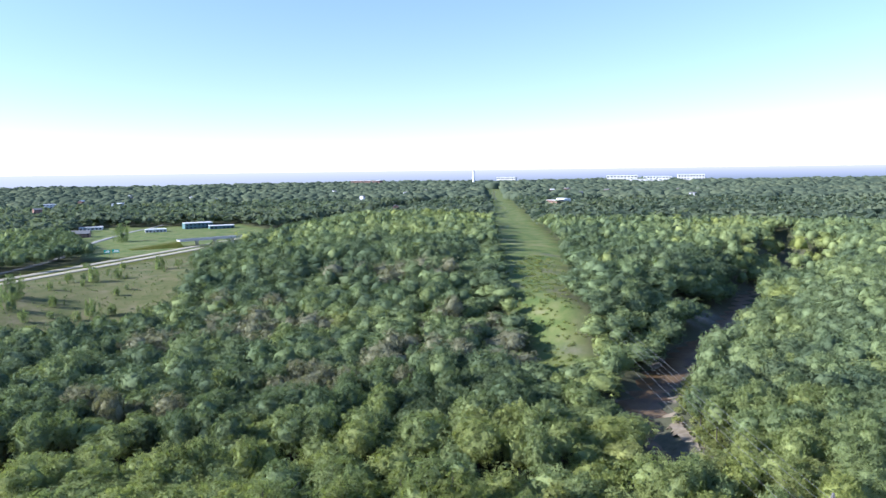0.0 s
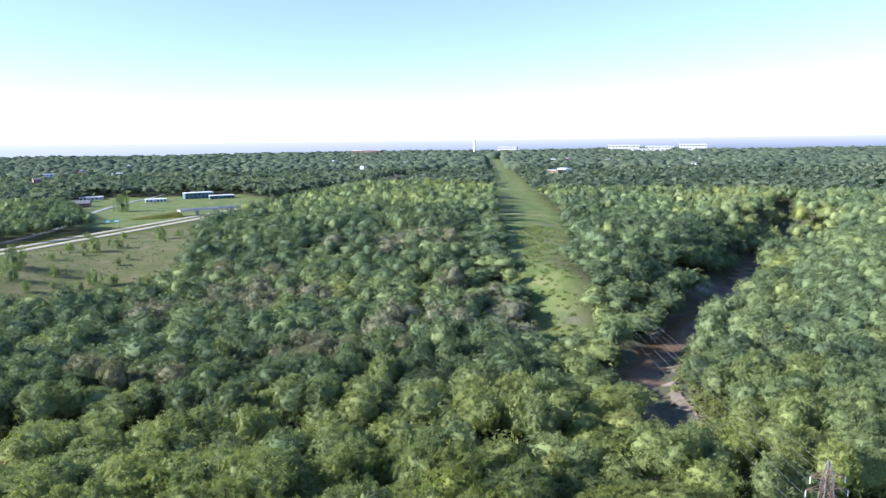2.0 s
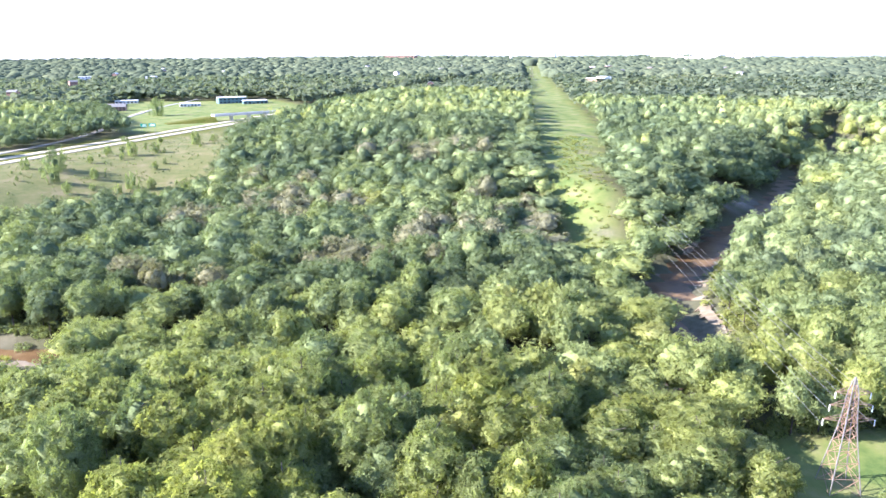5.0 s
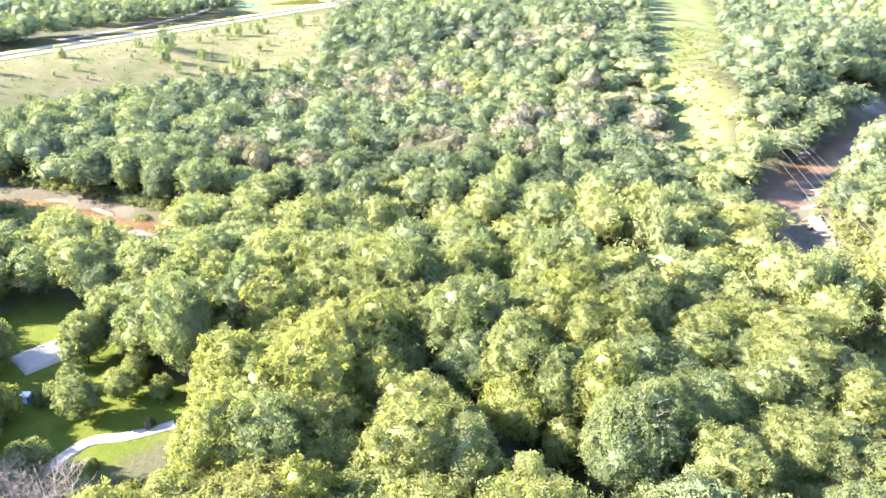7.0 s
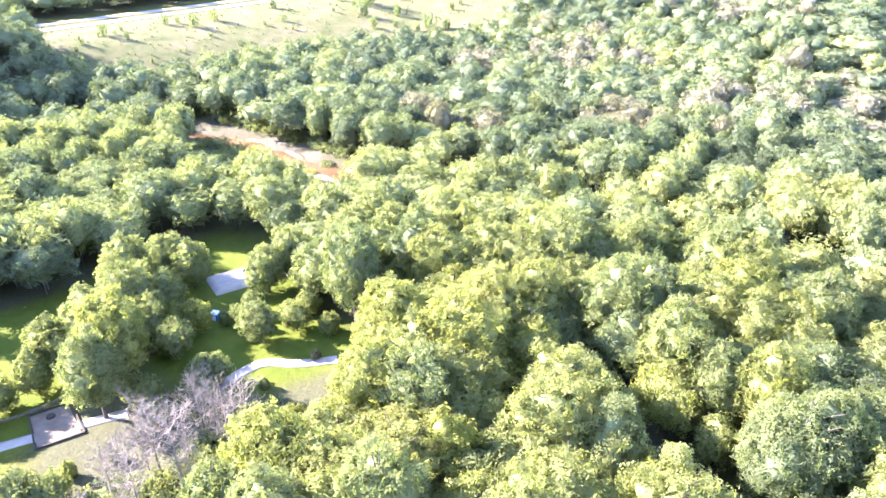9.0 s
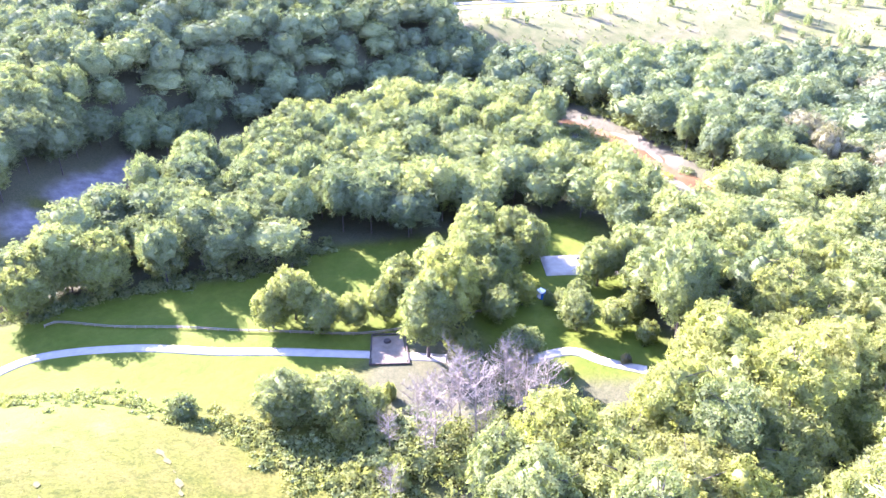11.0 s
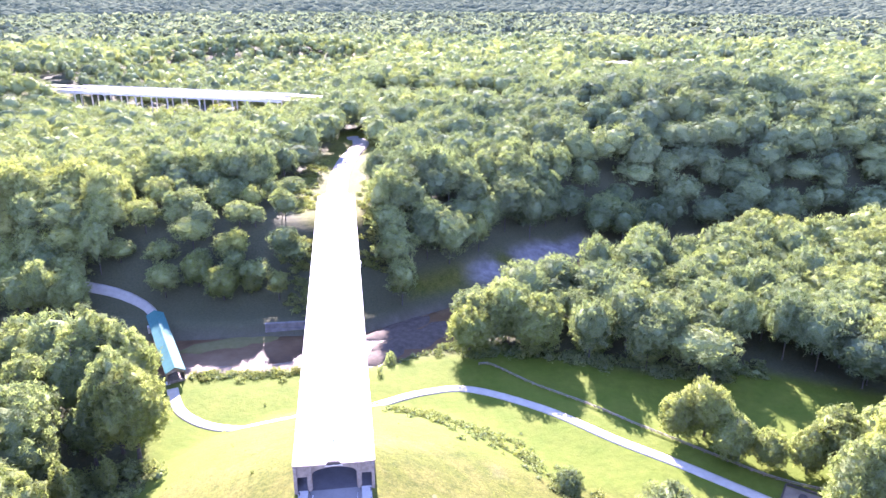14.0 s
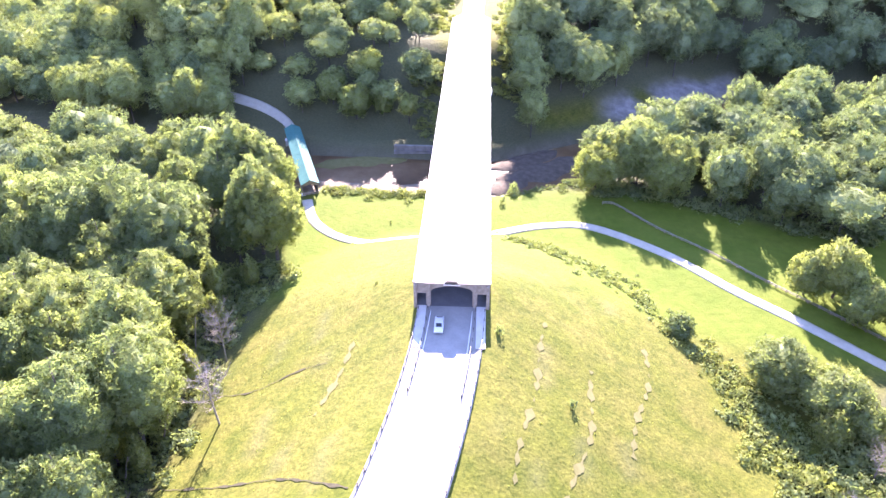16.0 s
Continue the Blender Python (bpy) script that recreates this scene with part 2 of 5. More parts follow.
def smooth(a, b, v):
    u = np.clip((np.asarray(v, float) - a) / (b - a), 0, 1)
    return u * u * (3 - 2 * u)


def waves(x, y, size):
    x, y = np.asarray(x, float) / size, np.asarray(y, float) / size
    return (np.sin(x * 1.9 + 1.3 * np.sin(y * 1.1)) + np.sin(y * 2.3 + 1.7 * np.sin(x * 0.7 + 2)) + np.sin((x + y) * 1.3 + 0.6)) / 3


def ground(x, y):
    """Height of the bare ground: plateau at the bridge's deck, a river valley cut 25 m into it, the road's embankment."""
    x, y = np.asarray(x, float), np.asarray(y, float)
    d = np.where(inside(FLOOR, x, y), 0.0, along(FLOOR + FLOOR[:1], x, y)[0])
    gentle = smooth(330, 420, x) * smooth(-300, -225, y) * (1 - smooth(120, 210, y) * (1 - smooth(300, 380, x)))
    south = 1 - smooth(-260, -150, y) * 1.0
    wide = 46 + 190 * gentle + 240 * south * (1 - smooth(200, 420, x))
    z = -24 + 24 * smooth(0, 1, d / wide)
    z += 1.0 * waves(x, y, 40) * smooth(0, 60, d) + 0.35 * waves(x, y, 13)
    z += 24 * np.exp(-((x - 235) / 120) ** 2 - ((y - 312) / 58) ** 2)           # wooded hill before the highway
    z += 13 * np.exp(-((x - 1000) / 420) ** 2 - ((y + 215) / 190) ** 2) * smooth(0, 200, d)
    z += 5 * waves(x, y, 420) * smooth(1500, 3000, np.hypot(x, y))
    west, _ = along(WEST_VALLEY, x, y)
    z += -24 * (1 - smooth(95, 170, west)) * (1 - smooth(-10, 12, -z - 12))
    h, _ = along(HIGHWAY, x, y)
    z = z + (0.0 - z) * (1 - smooth(22, 60 + 110 * smooth(350, 420, x), h)) * smooth(-60, 20, x)
    river, _ = along(RIVER, x, y)
    z = z + (-29.2 - z) * (1 - smooth(11, 19, river + 5 * smooth(185, 215, x) * (1 - smooth(162, 176, y)) * (1 - smooth(290, 325, x) * smooth(200, 240, -y))))
    road, _ = along(ROAD, x, y)
    bank = -0.25 - np.maximum(road - 7.5, 0) * 0.45 - 0.25 * waves(x, y, 9)
    bank = np.where(road < 7.5, -0.25, bank)
    z = np.where(river > 22, np.maximum(z, bank), z)
    far, _ = along(FAR_ROAD, x, y)
    fill = -0.25 - np.maximum(far - 7, 0) * 0.5
    z = np.where(far < 7, np.minimum(z, -0.25), np.where(river > 22, np.maximum(z, fill), z))
    return z
# ---- terrain: end


def strip_half(x):
    return 15 + 11 * smooth(490, 570, x) + 10 * smooth(600, 780, x)


def link_mesh(name, verts, faces, mat, parent=None, smooth_faces=False, attrs=()):
    """One mesh object from arrays."""
    me = bpy.data.meshes.new(name)
    verts = np.asarray(verts, np.float32).reshape(-1, 3)
    if isinstance(faces, np.ndarray):
        n, k = faces.shape
        me.vertices.add(len(verts)), me.loops.add(n * k), me.polygons.add(n)
        me.vertices.foreach_set("co", verts.ravel())
        me.loops.foreach_set("vertex_index", faces.ravel().astype(np.int32))
        me.polygons.foreach_set("loop_start", np.arange(0, n * k, k, dtype=np.int32))
        me.update(calc_edges=True)
    else:
        me.from_pydata([tuple(v) for v in verts], [], [tuple(f) for f in faces])
        me.update()
    for key, values in attrs:
        a = me.attributes.new(key, "FLOAT", "POINT")
        a.data.foreach_set("value", np.asarray(values, np.float32))
    if smooth_faces:
        me.polygons.foreach_set("use_smooth", np.ones(len(me.polygons), bool))
    me.materials.append(mat)
    ob = new(name, me)
    if parent:
        ob.parent = parent
    return ob


def part(name, bm, mat, parent=None, label="", smooth_faces=False):
    """Links a bmesh as one mesh object under a thing or a part."""
    me = bpy.data.meshes.new(name)
    bmesh.ops.recalc_face_normals(bm, faces=bm.faces)
    bm.to_mesh(me)
    bm.free()
    if smooth_faces:
        me.polygons.foreach_set("use_smooth", np.ones(len(me.polygons), bool))
    me.materials.append(mat)
    ob = new(name, me)
    if parent:
        ob.parent = parent
    if label:
        ob["label"] = label
    return ob


def box(bm, x0, x1, y0, y1, z0, z1):
    vs = [bm.verts.new(p) for p in ((x0, y0, z0), (x1, y0, z0), (x1, y1, z0), (x0, y1, z0), (x0, y0, z1), (x1, y0, z1), (x1, y1, z1), (x0, y1, z1))]
    for f in ((0, 3, 2, 1), (4, 5, 6, 7), (0, 1, 5, 4), (1, 2, 6, 5), (2, 3, 7, 6), (3, 0, 4, 7)):
        bm.faces.new([vs[i] for i in f])


def beam(bm, a, b, wide, deep=None, up=(0, 0, 1)):
    """A squared bar from a to b."""
    a, b = Vector(a), Vector(b)
    d = (b - a).normalized()
    side = d.cross(Vector(up))
    if side.length < 1e-4:
        side = Vector((1, 0, 0))
    side.normalize()
    top = side.cross(d)
    s, t = side * wide / 2, top * (deep or wide) / 2
    vs = [bm.verts.new(p) for p in (a - s - t, a + s - t, a + s + t, a - s + t, b - s - t, b + s - t, b + s + t, b - s + t)]
    for f in ((0, 3, 2, 1), (4, 5, 6, 7), (0, 1, 5, 4), (1, 2, 6, 5), (2, 3, 7, 6), (3, 0, 4, 7)):
        bm.faces.new([vs[i] for i in f])


def prism(bm, profile, y0, y1):
    """A profile in x, z pulled along y."""
    a, b = [bm.verts.new((x, y0, z)) for x, z in profile], [bm.verts.new((x, y1, z)) for x, z in profile]
    bm.faces.new(a), bm.faces.new(b[::-1])
    for i in range(len(a)):
        j = (i + 1) % len(a)
        bm.faces.new((a[i], b[i], b[j], a[j]))


def resample(points, step):
    """Places at even steps along a smoothed line, with the way to its left."""
    p = np.array(points, float)
    u = np.linspace(0, len(p) - 1, (len(p) - 1) * 16 + 1)
    i = np.clip(u.astype(int), 0, len(p) - 2)
    s = (u - i)[:, None]
    p0, p1, p2, p3 = p[np.maximum(i - 1, 0)], p[i], p[i + 1], p[np.minimum(i + 2, len(p) - 1)]
    q = 0.5 * (2 * p1 + (p2 - p0) * s + (2 * p0 - 5 * p1 + 4 * p2 - p3) * s ** 2 + (3 * p1 - p0 - 3 * p2 + p3) * s ** 3)
    run = np.concatenate([[0], np.cumsum(np.hypot(*np.diff(q, axis=0).T))])
    at = np.linspace(0, run[-1], max(2, int(run[-1] / step) + 1))
    q = np.stack([np.interp(at, run, q[:, 0]), np.interp(at, run, q[:, 1])], 1)
    t = np.gradient(q, axis=0)
    t /= np.linalg.norm(t, axis=1)[:, None]
    return q, np.stack([-t[:, 1], t[:, 0]], 1)


def ribbon(name, points, half, mat, lift=0.12, step=3.0, height=None, thick=0.4, left=None):
    """A slab that follows a line over the ground, with thickness; left: its left edge, where it isn't centred."""
    q, side = resample(points, step)
    lo, hi = (-half, half) if left is None else (left - 2 * half, left)
    cross = np.linspace(lo, hi, 5)
    pts = q[:, None, :] + side[:, None, :] * cross[None, :, None]
    z = ground(pts[..., 0], pts[..., 1]) + lift if height is None else np.full(pts.shape[:2], height)
    n, k = pts.shape[:2]
    top = np.concatenate([pts, z[..., None]], 2)
    low = top - np.array([0, 0, thick])
    verts = np.concatenate([top.reshape(-1, 3), low.reshape(-1, 3)])
    faces, half_n = [], n * k
    for i in range(n - 1):
        for j in range(k - 1):
            a = i * k + j
            faces.append((a, a + k, a + k + 1, a + 1))
        for j, turn in ((0, False), (k - 1, True)):
            a = i * k + j
            f = (a, a + half_n, a + k + half_n, a + k)
            faces.append(f[::-1] if turn else f)
    for i in (0, n - 1):
        for j in range(k - 1):
            a = i * k + j
            faces.append((a, a + 1, a + 1 + half_n, a + half_n))
    return link_mesh(name, verts, np.array(faces), mat)


# ---------------------------------------------------------------- ground, river, roads
LAWN = [(-47, 40), (-60, 66), (-50, 88), (-12, 91), (22, 94), (48, 92), (75, 62), (100, 40), (112, 14), (88, -2), (84, -30), (80, -70), (66, -120), (-46, -120), (-56, -30)]
MEADOW = [(92, 46), (128, 72), (160, 52), (215, 26), (214, 0), (186, -6), (150, -2), (112, 12), (100, 26)]
FIELD = [(400, 288), (366, 226), (352, 186), (376, 164), (420, 132), (482, 88), (515, 52), (540, -14), (640, -14), (760, -2), (860, 30), (690, 140), (372, 300)]
TURF = [(46, 84), (48, 94), (62, 92), (78, 85), (95, 74), (112, 70), (120, 44), (112, 14), (89, 38), (64, 66)]
GLADE = [(130, -226), (150, -227), (171, -230), (184, -238), (188, -256), (186, -290), (178, -314), (140, -322), (118, -290)]
MEDIAN_LAWN = [(850, 120), (880, 150), (1000, 186), (1180, 262), (1350, 272), (1335, 20), (1190, -50), (1030, -75), (960, 0)]
CLIFF_BRIDGE = [(28, 140), (62, 153), (98, 177), (124, 191), (118, 198), (92, 188), (60, 166), (26, 150)]
CLIFF_EAST = [(490, -398), (530, -432), (541, -420), (504, -386)]
BEND = [(256, 62), (243, 24), (236, 3), (226, -14), (244, -20), (280, -8), (296, 22), (312, 70), (314, 96), (272, 80)]
PLAY = [(97, 3), (109, -5), (122, 4), (113, 19)]
DARK_STAND = [(400, -32), (490, -22), (548, 26), (532, 58), (446, 74), (395, 34)]
PARK_GLADE = [(122, -24), (158, -54), (168, -44), (176, -24), (206, -14), (212, 4), (186, -2), (165, 12), (140, 8)]
VISTA = [(700, 10), (790, -28), (870, -32), (960, -42), (1030, -52), (1060, 60), (860, 60), (700, 140)]
DEAD_STAND = [(86, -13), (100, -8), (122, -18), (142, -30), (158, -40), (156, -52), (126, -54), (100, -46), (86, -36)]
AREAS = (BEND, PLAY, DEAD_STAND, VISTA, PARK_GLADE, LAWN, MEADOW, TURF, FIELD, GLADE, MEDIAN_LAWN, CLIFF_BRIDGE, CLIFF_EAST)
FOREST_TRACK = [(152, -108), (147, -119), (134, -129), (122, -138), (110, -150)]


def axis_steps(lo, a, b, hi, fine, coarse):
    inner = np.arange(a, b + fine, fine)
    out, v, step = [], b + fine, fine
    while v < hi:
        step = min(step * 1.12, max(coarse, v * 0.03))
        v += step
        out.append(v)
    low, v, step = [], a, fine
    while v > lo:
        step = min(step * 1.12, max(coarse, abs(v) * 0.03))
        v -= step
        low.append(v)
    return np.concatenate([low[::-1], inner, out])


xs, ys = axis_steps(-5200, -80, 130, 5200, 3.0, 12.0), axis_steps(-5200, -130, 215, 5200, 3.0, 12.0)
gx, gy = np.meshgrid(xs, ys, indexing="ij")
gz = ground(gx, gy)
n, k = gx.shape
idx = np.arange(n * k).reshape(n, k)
quads = np.stack([idx[:-1, :-1], idx[1:, :-1], idx[1:, 1:], idx[:-1, 1:]], -1).reshape(-1, 4)


def soft_area(area, x, y, edge):
    d = along(area + area[:1], x, y)[0]
    return np.where(inside(area, x, y), smooth(-edge, edge, d), smooth(-edge, edge, -d))


open_land = np.maximum.reduce([soft_area(a, gx, gy, 5.0) for a in AREAS[4:]])
open_land = np.maximum(open_land, (1 - smooth(-3, 4, along(CORRIDOR, gx, gy)[0] - strip_half(gx))) * (gx > 360))
open_land = np.maximum(open_land, 1 - smooth(30, 40, along(HIGHWAY, gx, gy)[0]))
open_land = np.maximum(open_land, 1 - smooth(14, 20, along(FAR_ROAD, gx, gy)[0]))
lawn = np.maximum(soft_area(LAWN, gx, gy, 4.0) * smooth(30, 40, gy + 0.25 * np.abs(gx)), np.maximum.reduce([soft_area(a, gx, gy, 4.0) for a in (MEADOW, PARK_GLADE, TURF)]))
river_gap = along(RIVER, gx, gy)[0]
bare = (1 - smooth(13, 18, river_gap)) * (0.5 + 0.5 * waves(gx, gy, 25))
shale = np.maximum(soft_area(CLIFF_BRIDGE, gx, gy, 4.0), soft_area(CLIFF_EAST, gx, gy, 5.0)) * smooth(-0.95, -0.3, waves(gx, gy, 11)) * smooth(48, 62, gx)
worn = (1 - smooth(1.5, 5, along(CORRIDOR, gx, gy + 0.72 * strip_half(gx) - 4 * waves(gx, gy, 60))[0])) * (gx > 400) * (gx < 760)
bare = np.maximum(bare, 0.8 * worn * smooth(-0.2, 0.3, waves(gx, gy, 15)))
flush = along(ROAD, gx, gy)[0]
streaks = (waves(gx, gy * 0.2 + 40, 2.3) > 0.52) * smooth(10, 16, flush) * (1 - smooth(36, 48, flush)) * (waves(gx, gy, 14) > -0.1) * (gy < 25)
bare = np.maximum(bare, 0.14 * streaks)
terrain = link_mesh("ground", np.stack([gx, gy, gz], -1), quads, GROUND, smooth_faces=True, attrs=(
    ("wood_floor", (1 - open_land).ravel()), ("dry_field", soft_area(FIELD, gx, gy, 8.0).ravel()), ("lawn", lawn.ravel()), ("strip", np.maximum((1 - smooth(-3, 6, along(CORRIDOR, gx, gy)[0] - strip_half(gx))) * (gx > 360), np.maximum(soft_area(MEDIAN_LAWN, gx, gy, 8.0), soft_area(GLADE, gx, gy, 5.0))).ravel()), ("bare", np.clip(bare, 0, 1).ravel()), ("shale", shale.ravel())))
tagged(terrain, "grassy valley floor with woods and plateau", "ground", kind="structure")

river = ribbon("water", RIVER, 22, WATER, height=-28.0, step=6.0, thick=0.3)
tagged(river, "shallow brown river between sandy banks", "river", kind="structure")
road = ribbon("road", ROAD, 7.1, ROAD_GREY, height=0.0, step=3.0)
tagged(road, "pale worn road leading to the covered bridge", "road", kind="structure")
far_road = ribbon("road_far", FAR_ROAD, 5.0, ROAD_GREY, height=0.0, step=4.0)
tagged(far_road, "pale road beyond the covered bridge", "road", kind="structure")
PATH = [(-51, 83), (-46, 70), (-36, 61), (-22, 57.5), (-10, 58), (10, 65), (26, 71), (40, 71), (58, 58), (74, 41), (88, 27), (104, 10), (118, -6)]
path = ribbon("pavement", PATH, 1.7, PATH_GREY, lift=0.10, step=2.0)
tagged(path, "pale gravel footpath winding across the lawn", "path", kind="structure")
for off, nm in ((11.0, "highway_near"), (-11.0, "highway_far")):
    q, side = resample(HIGHWAY, 60.0)
    lane = ribbon(nm, [tuple(v) for v in q - side * off], 6.0, HIGHWAY_PAVE, height=0.35, step=30.0, thick=0.7)
    tagged(lane, "pale concrete carriageway of a highway", "highway", kind="structure")

track = ribbon("pavement_track", FOREST_TRACK, 1.5, PATH_GREY, lift=0.10, step=2.5)
tagged(track, "pale gravel track under the trees", "path", kind="structure")
park_track = ribbon("pavement_park", [(133, -22), (145, -28), (148, -37), (153, -47)], 1.8, PATH_GREY, lift=0.10, step=2.5)
tagged(park_track, "pale gravel track beside the park trees", "path", kind="structure")
lot = ribbon("pavement_lot", [(178, 8), (186, 1), (196, -9)], 6.5, PATH_GREY, lift=0.10, step=2.5)
tagged(lot, "pale gravel parking place in the park", "parking", kind="structure")
ramp = ribbon("road_ramp", [(640, 225), (738, 190), (856, 170), (977, 184), (1153, 186), (1400, 160)], 4.0, ROAD_GREY, lift=0.3, step=12.0)
tagged(ramp, "grey slip road beside the highway", "road", kind="structure")


def sandbar(points, half, label, mat=SAND, z=-27.95, rise=0.5):
    """A low bar of sand that tapers at both ends."""
    q, side = resample(points, 3.0)
    n, cross = len(q), np.linspace(-1, 1, 7)
    u = np.linspace(0, 1, n)
    wide = half * np.sqrt(np.clip(4 * u * (1 - u), 0.02, 1)) * (1 + 0.22 * np.sin(u * 17 + half) + 0.1 * np.sin(u * 41))
    p = q[:, None, :] + side[:, None, :] * (cross[None, :] * wide[:, None])[..., None]
    h = z + rise * (1 - cross[None, :] ** 2) * np.ones((n, 1)) + 0.05 * waves(p[..., 0], p[..., 1], 3) - 0.12
    v = np.concatenate([p, h[..., None]], 2)
    i = np.arange(n * 7).reshape(n, 7)
    f = np.stack([i[:-1, :-1], i[1:, :-1], i[1:, 1:], i[:-1, 1:]], -1).reshape(-1, 4)
    return tagged(link_mesh("sandbar", v, f, mat, smooth_faces=True), label, "sandbar", kind="structure")


sandbar([(331, 150), (334, 110), (326, 70), (306, 36)], 3.6, "pale sandbar along the bend of the river")
sandbar([(300, 44), (288, 24), (281, 2)], 3.2, "pale sandbar in the shallow river")
sandbar([(396, -312), (410, -323), (424, -335)], 3.0, "rocky shelf at the water's edge", z=-27.8, rise=0.8)
sandbar([(322, -252), (342, -263), (362, -279), (380, -293)], 3.4, "pale stone shelf beside the river")
sandbar([(-56, 114), (-40, 119), (-22, 121)], 4.5, "grey gravel bar under the bridge", mat=SOIL)
# dark river stones, spread wider over the water to hide its sun glint
sandbar([(9, 115), (20, 121), (34, 131)], 5.5, "dark wet rock ledge under the bridge, covering the water's glint", mat=WET_STONE, rise=0.7)
sandbar([(7, 97), (14, 102), (22, 108)], 5.0, "dark wet stones beside the bridge, covering the water's glint", mat=WET_STONE, rise=0.8)
sandbar([(11, 107), (26, 113), (46, 126)], 7.0, "dark wet rock ledge under the bridge, covering the water's glint", mat=WET_STONE, rise=0.7)
sandbar([(-58, 104), (-36, 98.5), (-12, 99), (8, 98.5)], 3.4, "sunlit sandbar near the footpath")


def gully(points, half, label, mat, seed, least=0.28):
    """A worn line in the turf, broken and uneven in width."""
    q, side = resample(points, 0.5)
    r = np.random.RandomState(seed)
    n = len(q)
    u = np.arange(n)
    wide = half * np.clip(0.35 + 0.5 * np.sin(u * 0.31 + seed) + 0.45 * np.sin(u * 0.83 + 2 * seed) + np.convolve(r.uniform(-0.9, 0.9, n), np.ones(7) / 7, "same"), least, 1.3)
    q = q + side * (0.45 * np.sin(u * 0.11 + seed) + 0.08 * np.sin(u * 0.9))[:, None]
    p = np.stack([q - side * wide[:, None], q + side * wide[:, None]], 1)
    z = ground(p[..., 0], p[..., 1]) + 0.12
    i = np.arange(n * 2).reshape(n, 2)
    f = np.stack([i[:-1, 0], i[1:, 0], i[1:, 1], i[:-1, 1]], -1)
    return tagged(link_mesh("gully", np.concatenate([p, z[..., None]], 2), f, mat), label, "gully", kind="structure")


gully([(354, -303), (330, -288), (306, -279), (281, -273), (262, -267.5), (246, -263), (232, -257), (222, -250)], 4.2, "dry gravel bank beside the river", SAND, 9, 0.6)
gully([(-57, -34), (-50, -36), (-44, -37), (-30, -40), (-20, -43.5), (-14, -46)], 0.32, "dark erosion line across the embankment", DARK_SOIL, 1)
gully([(-52, -10), (-46, -11.5), (-40, -12), (-32, -10.5), (-25, -11)], 0.26, "dark erosion line across the embankment", DARK_SOIL, 2)
gully([(20, 2), (19, -6), (17.5, -14), (16, -22), (14, -32), (12, -42)], 0.75, "pale worn line in the rough turf", SOIL, 3, 0.0)
gully([(29.5, -8), (28.4, -16), (26.5, -26), (23.4, -36), (20, -46)], 0.75, "pale worn line in the rough turf", SOIL, 4, 0.0)
gully([(44, 8), (43, 0), (41, -8), (38, -17), (35, -27)], 0.75, "pale worn line in the rough turf", SOIL, 5, 0.0)
gully([(-20, -6), (-22, -16), (-24, -26)], 0.75, "pale worn line in the rough turf", SOIL, 6, 0.0)

# ---------------------------------------------------------------- covered bridge
LENGTH, HALF, EAVE = 187.0, 8.0, 5.6
PITCH = 0.40
RIDGE = EAVE + HALF * PITCH
bridge = tagged(new("covered_bridge"), "long timber covered bridge with a pale metal roof", "bridge")


def roof_height(x):
    return EAVE + (HALF - abs(x)) * PITCH


CLIP = 4.7          # half width of the straight front edge under the clipped gable
PROW = -2.0
bm = bmesh.new()
for side in (-1, 1):
    outline = [(side * HALF, 0.0), (side * CLIP, PROW), (0.0, 3.6), (0.0, LENGTH), (side * HALF, LENGTH)]
    low = [bm.verts.new((x, y, roof_height(x) - 0.18)) for x, y in outline]
    top = [bm.verts.new((x, y, roof_height(x))) for x, y in outline]
    bm.faces.new(low), bm.faces.new(top[::-1])
    for i in range(5):
        bm.faces.new((low[i], low[(i + 1) % 5], top[(i + 1) % 5], top[i]))
hip = [(-CLIP, PROW, roof_height(CLIP)), (CLIP, PROW, roof_height(CLIP)), (0.0, 3.6, RIDGE)]
top, low = [bm.verts.new(p) for p in hip], [bm.verts.new((x, y, z - 0.18)) for x, y, z in hip]
bm.faces.new(top), bm.faces.new(low[::-1])
for i in range(3):
    bm.faces.new((low[i], low[(i + 1) % 3], top[(i + 1) % 3], top[i]))
roof = part("roof", bm, ROOF_METAL, bridge, "pale standing-seam metal roof")
bm = bmesh.new()
for y in np.arange(4.5, LENGTH, 1.5):
    for side in (-1, 1):
        beam(bm, (side * HALF, y, EAVE + 0.02), (side * 0.12, y, RIDGE - 0.03), 0.05, 0.07)
tagged(part("roof_seams", bm, ROOF_METAL, roof), kind="stuff")
bm = bmesh.new()
beam(bm, (0, 3.4, RIDGE + 0.05), (0, LENGTH + 0.1, RIDGE + 0.05), 0.45, 0.10)
part("ridge_cap", bm, ROOF_METAL, roof)
bm = bmesh.new()
box(bm, -7.6, 7.6, -0.6, LENGTH + 0.4, -0.7, 0.02)
part("deck", bm, DECK_GREY, bridge, "grey shaded bridge deck")
